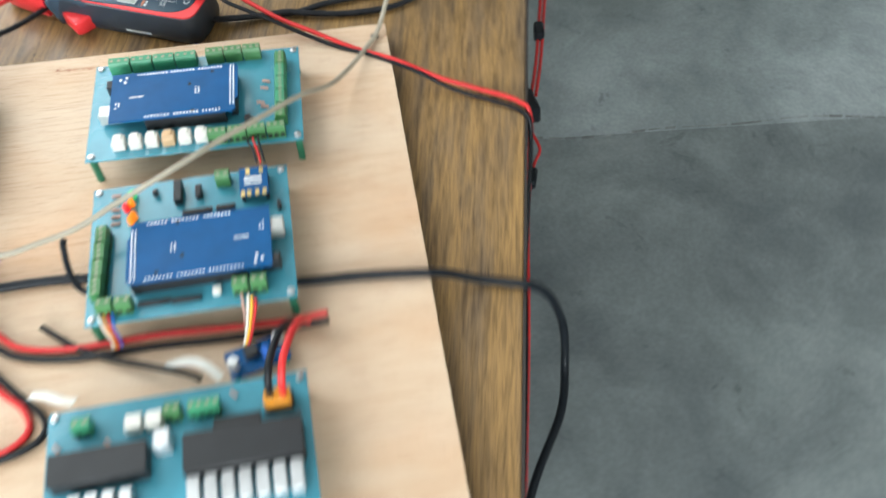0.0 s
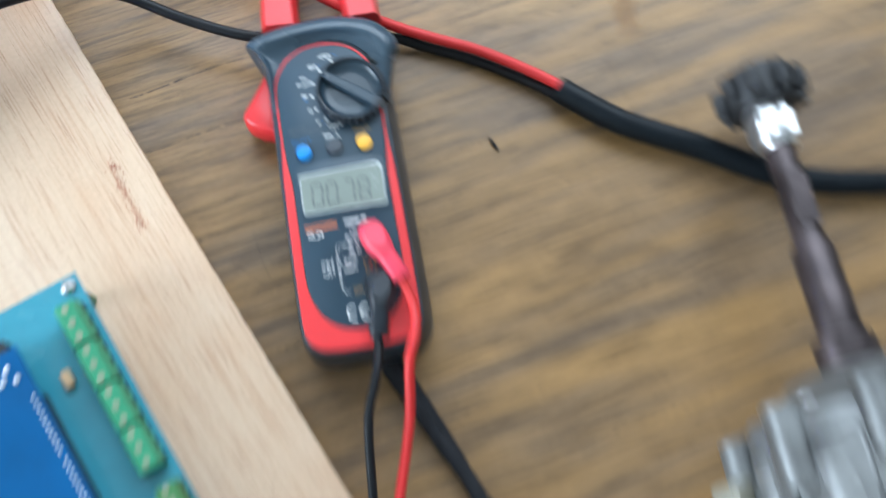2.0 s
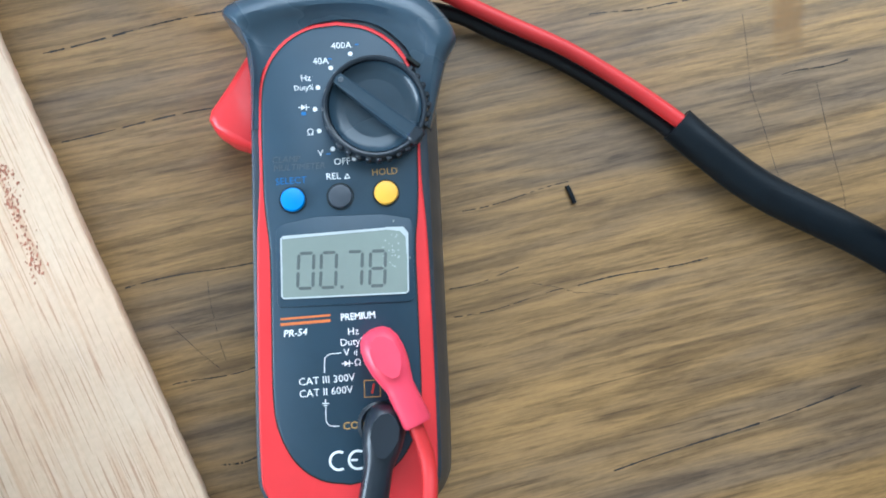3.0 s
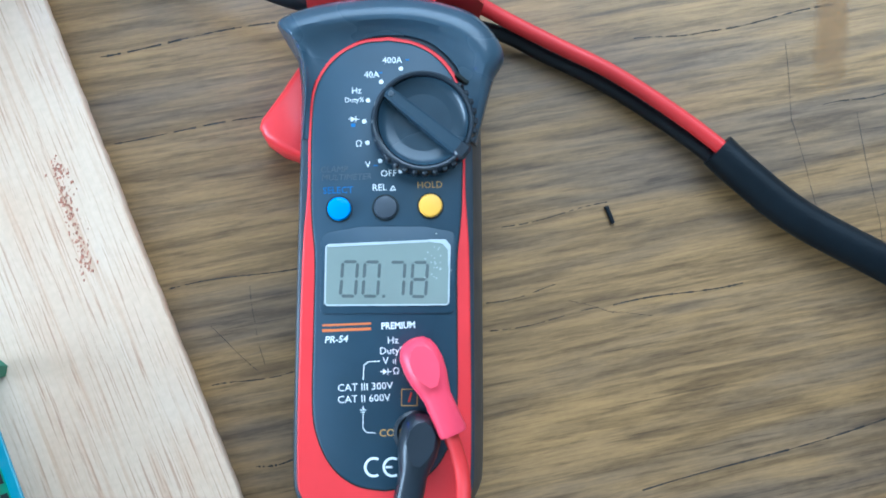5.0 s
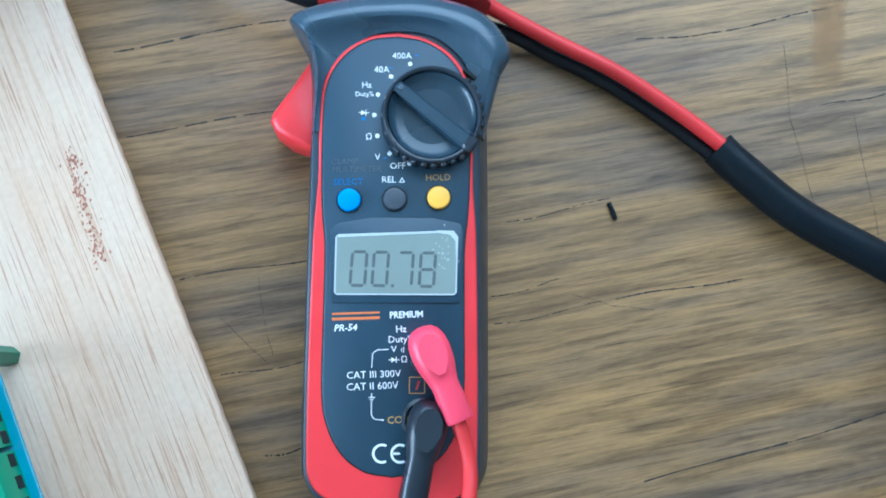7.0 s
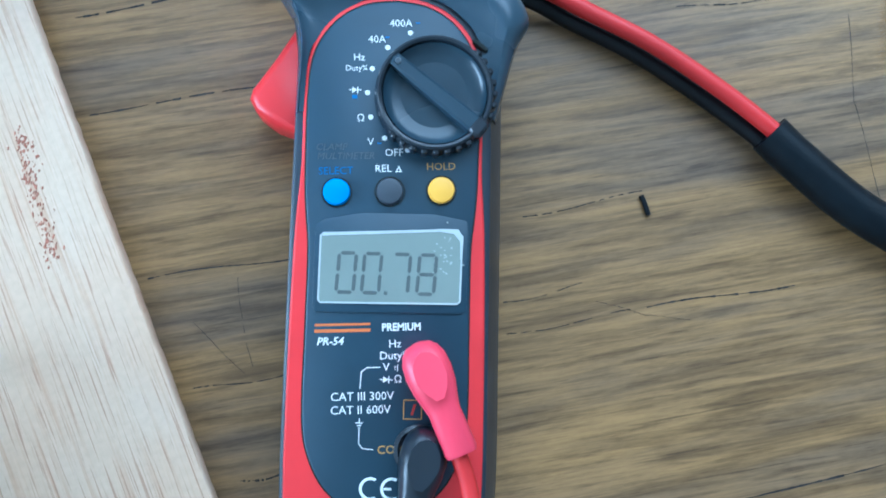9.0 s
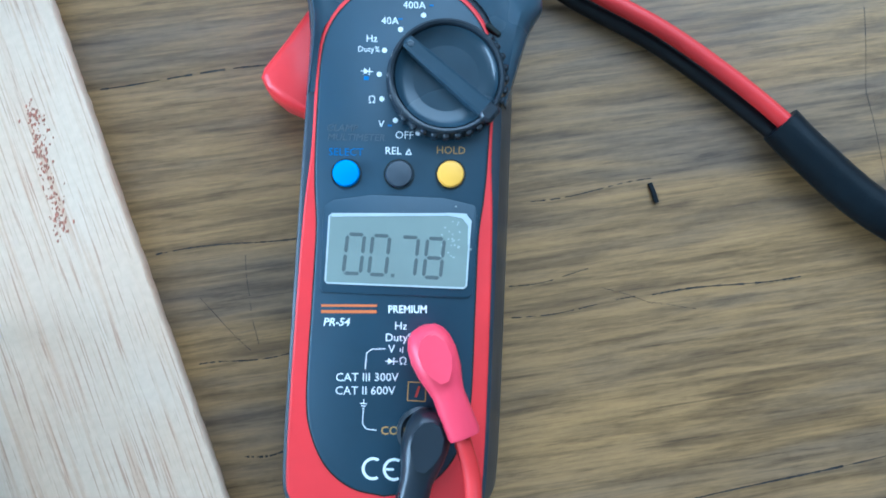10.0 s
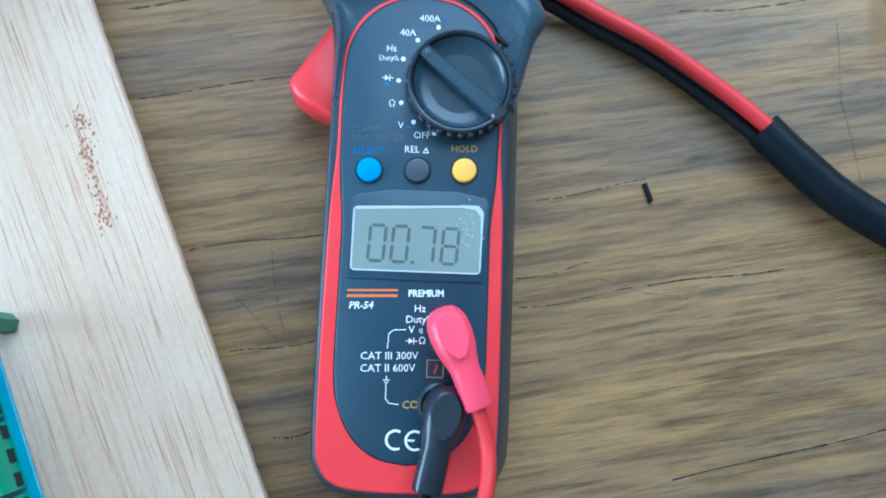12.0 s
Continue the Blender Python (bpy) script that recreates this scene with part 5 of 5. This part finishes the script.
for k, (bx, by) in enumerate(((-0.062, 0.436), (-0.067, 0.414), (-0.075, 0.398), (-0.090, 0.412), (-0.062, 0.392), (-0.092, 0.392))):
    x, y = C.at(bx, by)
    part("capacitor", turned([(0.0042, 0), (0.0042, 0.0082), (0.0036, 0.0088), (0, 0.0088)], 16), CAP_SILVER if k % 2 == 0 else CHIP, C.ob, "", pose(x, y, C.top))
C.block("module_board", -0.076, 0.405, 0.050, 0.056, 0.0014, PCB_BLUE, "dark blue regulator module", C.top + 0.0002)
for bx, by in ((-0.056, 0.425), (-0.080, 0.425), (-0.056, 0.402), (-0.104, 0.400)):
    C.block("inductor", bx, by, 0.010, 0.010, 0.0060, CHIP)
C.block("trimmer", -0.083, 0.384, 0.0045, 0.0095, 0.0090, CAP_BLUE)
for bx, by, mt in ((-0.130, 0.372, WIRE_RED), (-0.130, 0.380, WIRE_BLACK), (-0.130, 0.398, WIRE_RED), (-0.130, 0.406, WIRE_BLACK)):
    solid("supply_wire", tube([on_board(bx + 0.006, by, 0.056), on_board(bx - 0.008, by, 0.062), on_board(bx - 0.024, by + 0.002, 0.048), on_board(bx - 0.036, by - 0.008, 0.030), on_board(bx - 0.050, by - 0.026, 0.021)], 0.0022), mt, "short supply wire hanging from the power board", "wire", group="board supply wires")

# fourth board with the beige plug in its controller
D = Carrier("teal circuit board with green terminals and a plugged-in cable", -0.2360, 0.4020, 0.114, 0.112, -1.5)
for k in range(3):
    D.terminal(-0.1850, 0.3560 + 0.0160 * k, 3, "y", -1, OLIVE_TERM, 0.0052)
dc = D.block("controller_board", -0.2380, 0.4100, 0.053, 0.085, 0.0016, PCB_BLUE, "blue controller board", D.top + 0.0100)
D.block("pin_header", -0.2140, 0.4100, 0.0025, 0.070, 0.0100, HEADER)
D.block("pin_header", -0.2620, 0.4100, 0.0025, 0.070, 0.0100, HEADER)
D.block("usb_socket", -0.2290, 0.3720, 0.0120, 0.0160, 0.0105, STEEL, "silvery square data socket", D.top + 0.0060)
D.block("terminal_strip", -0.2860, 0.3860, 0.0080, 0.060, 0.0100, OLIVE_TERM)

# fifth board with relays and bare connectors
E = Carrier("teal circuit board with dark relays, white connectors and orange plug", -0.4170, 0.1850, 0.116, 0.167, 0.5)
E.terminal(-0.3760, 0.2450, 2, "y", 1, GREEN_TERM, 0.0062)
for k in range(2):
    E.block("plug_connector", -0.3790, 0.2130 - 0.0130 * k, 0.0105, 0.0105, 0.0085, CONN_WHITE, "white wire connector")
E.terminal(-0.3760, 0.1880, 2, "y", 1, OLIVE_TERM, 0.0055)
E.terminal(-0.3765, 0.1680, 4, "y", 1, GREEN_TERM, 0.0052)
E.block("large_capacitor", -0.3960, 0.1940, 0.0120, 0.0100, 0.0130, CAP_SILVER)
xt(E, -0.3800, 0.1210, 0)
E.block("relay", -0.4060, 0.2330, 0.0220, 0.060, 0.0130, CHIP, "dark relay block")
E.block("relay", -0.4090, 0.1440, 0.0270, 0.074, 0.0130, CHIP, "dark relay block")
E.block("heat_sink_base", -0.3900, 0.1480, 0.0100, 0.030, 0.0060, CHIP)
for base, y0, n in ((-0.4330, 0.2480, 4), (-0.4330, 0.1760, 7)):
    for k in range(n):
        E.block("white_slot", base, y0 - 0.0105 * k, 0.0200, 0.0080, 0.0090, CAP_SILVER, "pale metal blade connector")
for bx, by in ((-0.368, 0.150), (-0.388, 0.230), (-0.386, 0.262)):
    E.resistor(bx, by, 40)
for k, (mt, lab) in enumerate(((WIRE_BLACK, "thick black wire rising from an orange plug"), (WIRE_RED, "thick red wire rising from an orange plug"))):
    by = 0.1252 - 0.0085 * k
    solid("plug_wire", tube([on_board(-0.380, by, 0.058), on_board(-0.377, by - 0.001, 0.070), on_board(-0.366, by - 0.004, 0.078), on_board(-0.348, by - 0.011, 0.078), on_board(-0.333, by - 0.017, 0.066), on_board(-0.325, by - 0.020, 0.052)], 0.0026), mt, lab, "wire", group="plug wires")

# small regulator standing between two boards
reg = thing("regulator_module", "small blue regulator module with silver capacitors and blue trimmer", "circuit module", MB @ pose(-0.330, 0.136, BOARD_Z, 0, 0, 14))
part("module_plate", box(0, 0, 0.006, 0.022, 0.043, 0.0016, 0.0002), PCB_BLUE, reg)
for x, y in ((-0.003, 0.017), (0.004, -0.017)):
    part("capacitor", turned([(0.0042, 0.0075), (0.0042, 0.0165), (0.0036, 0.0172), (0, 0.0172)], 16, m=Matrix.Translation((x, y, 0))), CAP_SILVER, reg)
part("trimmer", box(-0.005, -0.006, 0.0075, 0.0095, 0.0050, 0.0100, 0.0004), CAP_BLUE, reg, "blue trimmer")
part("inductor", box(0.003, 0.003, 0.0075, 0.0100, 0.0100, 0.0060, 0.001), CHIP, reg)
for x in (-0.008, 0.008):
    for y in (-0.018, 0.018):
        part("spacer", turned([(0.0022, 0), (0.0022, 0.0061)], 8, m=Matrix.Translation((x, y, 0))), NYLON_GREEN, reg)


# ---- worm-gear motor with a steering shaft ----
def gear_motor(m):
    g = thing("gear_motor", "cast aluminium worm gear motor with a rusty splined shaft", "motor", m)

    def along(pts, ys):
        """Outline in x, z swept along y; ys are (y, scale)."""
        return loft(bmesh.new(), [[(x * s, y, z * s) for x, z in pts] for y, s in ys])
    def outline(knots, seg=6):
        """A smooth closed outline through polar knots (degrees, radius)."""
        p = [Vector((r * math.cos(radians(a)), r * math.sin(radians(a)), 0)) for a, r in knots]
        line = spline([p[-1]] + p + [p[0], p[1]], seg)
        return [(v.x, v.y) for v in line[seg:-seg - 1]]
    body = outline([(0, 0.050), (30, 0.052), (60, 0.056), (90, 0.056), (118, 0.054), (135, 0.057), (150, 0.052), (168, 0.056), (185, 0.051), (205, 0.056), (222, 0.052), (245, 0.053), (270, 0.052), (300, 0.053), (330, 0.050)])
    hous = part("housing", along(body, [(0.022, 0.80), (0.020, 0.92), (0.017, 0.96), (-0.010, 0.99), (-0.038, 1.0), (-0.040, 0.98)]), ALU, g, "bright cast housing half")
    part("seam", along(body, [(0.0085, 0.983), (0.0075, 0.986)]), DARK_HOLE, hous)
    part("cover", along(outline([(0, 0.036), (60, 0.044), (100, 0.046), (150, 0.040), (200, 0.042), (260, 0.038), (310, 0.036)]), [(0.036, 0.50), (0.035, 0.62), (0.028, 0.78), (0.021, 1.0)]), ALU, hous)
    part("rim_flange", along(outline([(0, 0.052), (45, 0.054), (90, 0.057), (130, 0.057), (170, 0.055), (210, 0.056), (250, 0.0545), (270, 0.0545), (300, 0.0545), (330, 0.052)]), [(-0.037, 0.82), (-0.039, 0.85), (-0.047, 0.85), (-0.049, 0.82)]), ALU_SHADED, g, "grimy rim flange with shade in its colour")
    cone = outline([(0, 0.047), (40, 0.046), (90, 0.050), (130, 0.048), (180, 0.050), (225, 0.046), (270, 0.046), (315, 0.045)])
    part("rear_cone", along(cone, [(-0.048, 1.0), (-0.051, 0.97), (-0.057, 0.88), (-0.063, 0.84), (-0.0785, 0.80), (-0.081, 0.76)]), ALU_SHADED, g, "grimy rear casting with shade in its colour")
    part("bearing_flange", along(outline([(0, 0.026), (45, 0.036), (90, 0.027), (135, 0.036), (180, 0.027), (225, 0.036), (270, 0.027), (315, 0.036)]), [(-0.080, 0.80), (-0.0812, 0.82), (-0.0850, 0.82), (-0.0863, 0.78)]), SHAFT, g, "dark bearing flange")
    for a in (35, 110, 205, 300):
        x, z = math.cos(radians(a)), math.sin(radians(a))
        part("rib", rod((x * 0.044, -0.049, z * 0.044), (x * 0.036, -0.078, z * 0.036), 0.0046, 8, 0.0034), ALU_SHADED, g)
    for a in (148, 250):
        part("cast_web", box(0, -0.0625, 0.030, 0.0055, 0.027, 0.0145, 0.0014), ALU_SHADED, g, "", pose(0, 0, 0, 0, 90 - a, 0))
    part("hex_nut", turned([(0.0105, 0), (0.0115, 0.001), (0.0115, 0.0115), (0.0105, 0.0125)], 6, m=Matrix.Translation((0, -0.0855, 0)) @ pose(0, 0, 0, 90, 0, 0)), STEEL, g, "bright hexagonal nut")
    # bosses, bolts and ribs on the bright half
    for a, r, y0, y1, w in ((150, 0.0505, 0.023, -0.008, 0.0085), (190, 0.0515, 0.018, 0.000, 0.0075), (112, 0.0490, 0.026, -0.004, 0.0080), (216, 0.0500, -0.004, -0.042, 0.0075), (70, 0.0500, 0.020, -0.030, 0.0075)):
        x, z = r * math.cos(radians(a)), r * math.sin(radians(a))
        part("bolt_boss", rod((x, y0, z), (x, y1, z), w, 16, bev=0.0018), ALU, hous)
        part("bolt_hole", rod((x, y1 - 0.0003, z), (x, y1 + 0.0010, z), w * 0.45, 12), DARK_HOLE, hous)
    for a, h in ((135, 0.012), (172, 0.008)):
        part("web", box(0, -0.020, 0.048, h, 0.040, 0.0070, 0.0018), ALU, hous, "", pose(0, 0, 0, 0, 90 - a, 0))
    for a, r, w in ((158, 0.0475, 0.010), (128, 0.0490, 0.014), (98, 0.0480, 0.010)):
        part("cast_step", box(0, -0.014, r, w, 0.048, 0.0062, 0.0016), ALU, hous, "", pose(0, 0, 0, 0, 90 - a, 0))
    for a in (20, 105, 150, 196, 240):
        x, z = 0.036 * math.cos(radians(a)), 0.036 * math.sin(radians(a))
        part("cover_bolt", turned([(0.0042, 0), (0.0042, 0.0028), (0.0034, 0.0034), (0, 0.0034)], 6, m=Matrix.Translation((x, 0.0225, z)) @ pose(0, 0, 0, -90, 0, 0)), STEEL, hous)
    part("sensor_cap", box(0, 0, 0, 0.0130, 0.0280, 0.0140, 0.0016), TAN_GREY, g, "tan-grey sensor block", pose(-0.0520, -0.012, -0.004, 0, -62, 8))
    part("sensor_plug", box(-0.0625, -0.011, -0.013, 0.0120, 0.0150, 0.0140, 0.0030), BLACK, g, "black sensor plug")
    # worm housing with end cap, across the top, falling towards the motor can
    wdir = Vector((0.94, 0.0, -0.34))
    p0 = Vector((-0.010, -0.034, 0.0600))
    part("worm_housing", rod(p0, p0 + wdir * 0.078, 0.0275, 28, 0.0265, bev=0.003), ALU_SHADED, g, "grimy cast worm housing in the shaded tone")
    part("worm_saddle", rod(p0 + Vector((0.004, 0.010, -0.022)), p0 + wdir * 0.060 + Vector((0, 0.010, -0.016)), 0.026, 20, bev=0.004), ALU, g)
    part("end_cap", rod(p0 - wdir * 0.0030, p0 + wdir * 0.001, 0.0236, 32, bev=0.0010), CAP_PALE, g, "pale round end cap")
    part("cap_rim", turned([(0.0268, -0.002), (0.0264, 0.0014), (0.0240, 0.0018), (0.0240, -0.002)], 30, m=Matrix.Translation(p0 - wdir * 0.001) @ (-wdir).to_track_quat("Z", "Y").to_matrix().to_4x4()), ALU, g)
    part("motor_flange", rod(p0 + wdir * 0.066, p0 + wdir * 0.078, 0.0320, 30, bev=0.002), ALU_SHADED, g)
    part("motor_can", rod(p0 + wdir * 0.077, p0 + wdir * 0.160, 0.0345, 36, bev=0.006), MOTOR_PAINT, g, "grey round motor can")
    part("end_bell", rod(p0 + wdir * 0.160, p0 + wdir * 0.182, 0.0330, 36, bev=0.004), ALU_SHADED, g, "dark end plate of the motor")
    part("cast_lug", box(0.034, -0.0635, 0.0290, 0.050, 0.012, 0.0100, 0.002), ALU_SHADED, g, "", pose(0, 0, 0.010, 0, 20, 0))
    part("plate_seat", box(0.030, -0.0435, 0.0655, 0.034, 0.020, 0.0090, 0.002), ALU_SHADED, g)
    tag = Vector((0.030, -0.0435, 0.0755))
    part("name_plate", box(0, 0, 0, 0.042, 0.021, 0.0014, 0.0004), ALU, g, "shiny metal name plate", Matrix.Translation(tag) @ pose(0, 0, 0, 10, 20, 0))
    for q in (-1, 1):
        part("plate_clip", rod((0.024 * q, -0.013, 0.001), (0.020 * q, 0.013, 0.003), 0.0011, 8), STEEL, g, "", Matrix.Translation(tag) @ pose(0, 0, 0, 10, 20, 0))
    # shaft
    sh = part("shaft", turned([(0.0125, 0.030), (0.0125, 0.050), (0.0090, 0.052), (0.0090, 0.090), (0.0066, 0.094), (0.0066, 0.150)], 20, m=pose(0, 0, 0, -90, 0, 0)), SHAFT, g, "rusty dark shaft")
    part("shaft_flat", box(0, 0.112, 0.0036, 0.0098, 0.026, 0.0036, 0.0008), SHAFT, sh)
    part("collar", turned([(0.0080, 0.139), (0.0088, 0.141), (0.0095, 0.158), (0.0090, 0.160)], 18, m=pose(0, 0, 0, -90, 0, 0)), STEEL, sh, "bright steel collar")
    part("square_hub", box(0, 0.1515, -0.0085, 0.0170, 0.0200, 0.0170, 0.0018), STEEL, sh, "bright square steel hub")
    yk = part("yoke", turned([(0.0148, 0.158), (0.0156, 0.160), (0.0156, 0.176), (0.0120, 0.178)], 20, m=pose(0, 0, 0, -90, 0, 0)), CHIP, sh, "dark toothed crown")
    for k in range(9):
        a = 2 * math.pi * k / 9
        part("tooth", box(0, 0, 0, 0.0056, 0.014, 0.0056, 0.0014), CHIP, yk, "", pose(0.0152 * math.cos(a), 0.167, 0.0152 * math.sin(a), 0, 90 - math.degrees(a), 0))
    part("shaft_end", turned([(0.0080, -0.092), (0.0080, -0.110), (0.0064, -0.111), (0.0064, -0.124), (0.0078, -0.125), (0.0078, -0.138), (0.0066, -0.140)], 16, m=pose(0, 0, 0, -90, 0, 0)), SHAFT, g, "rusty grooved shaft end")
    return g


gear_motor(pose(0.186, -0.152, 0.0565, -8.0, 0, -2.3))
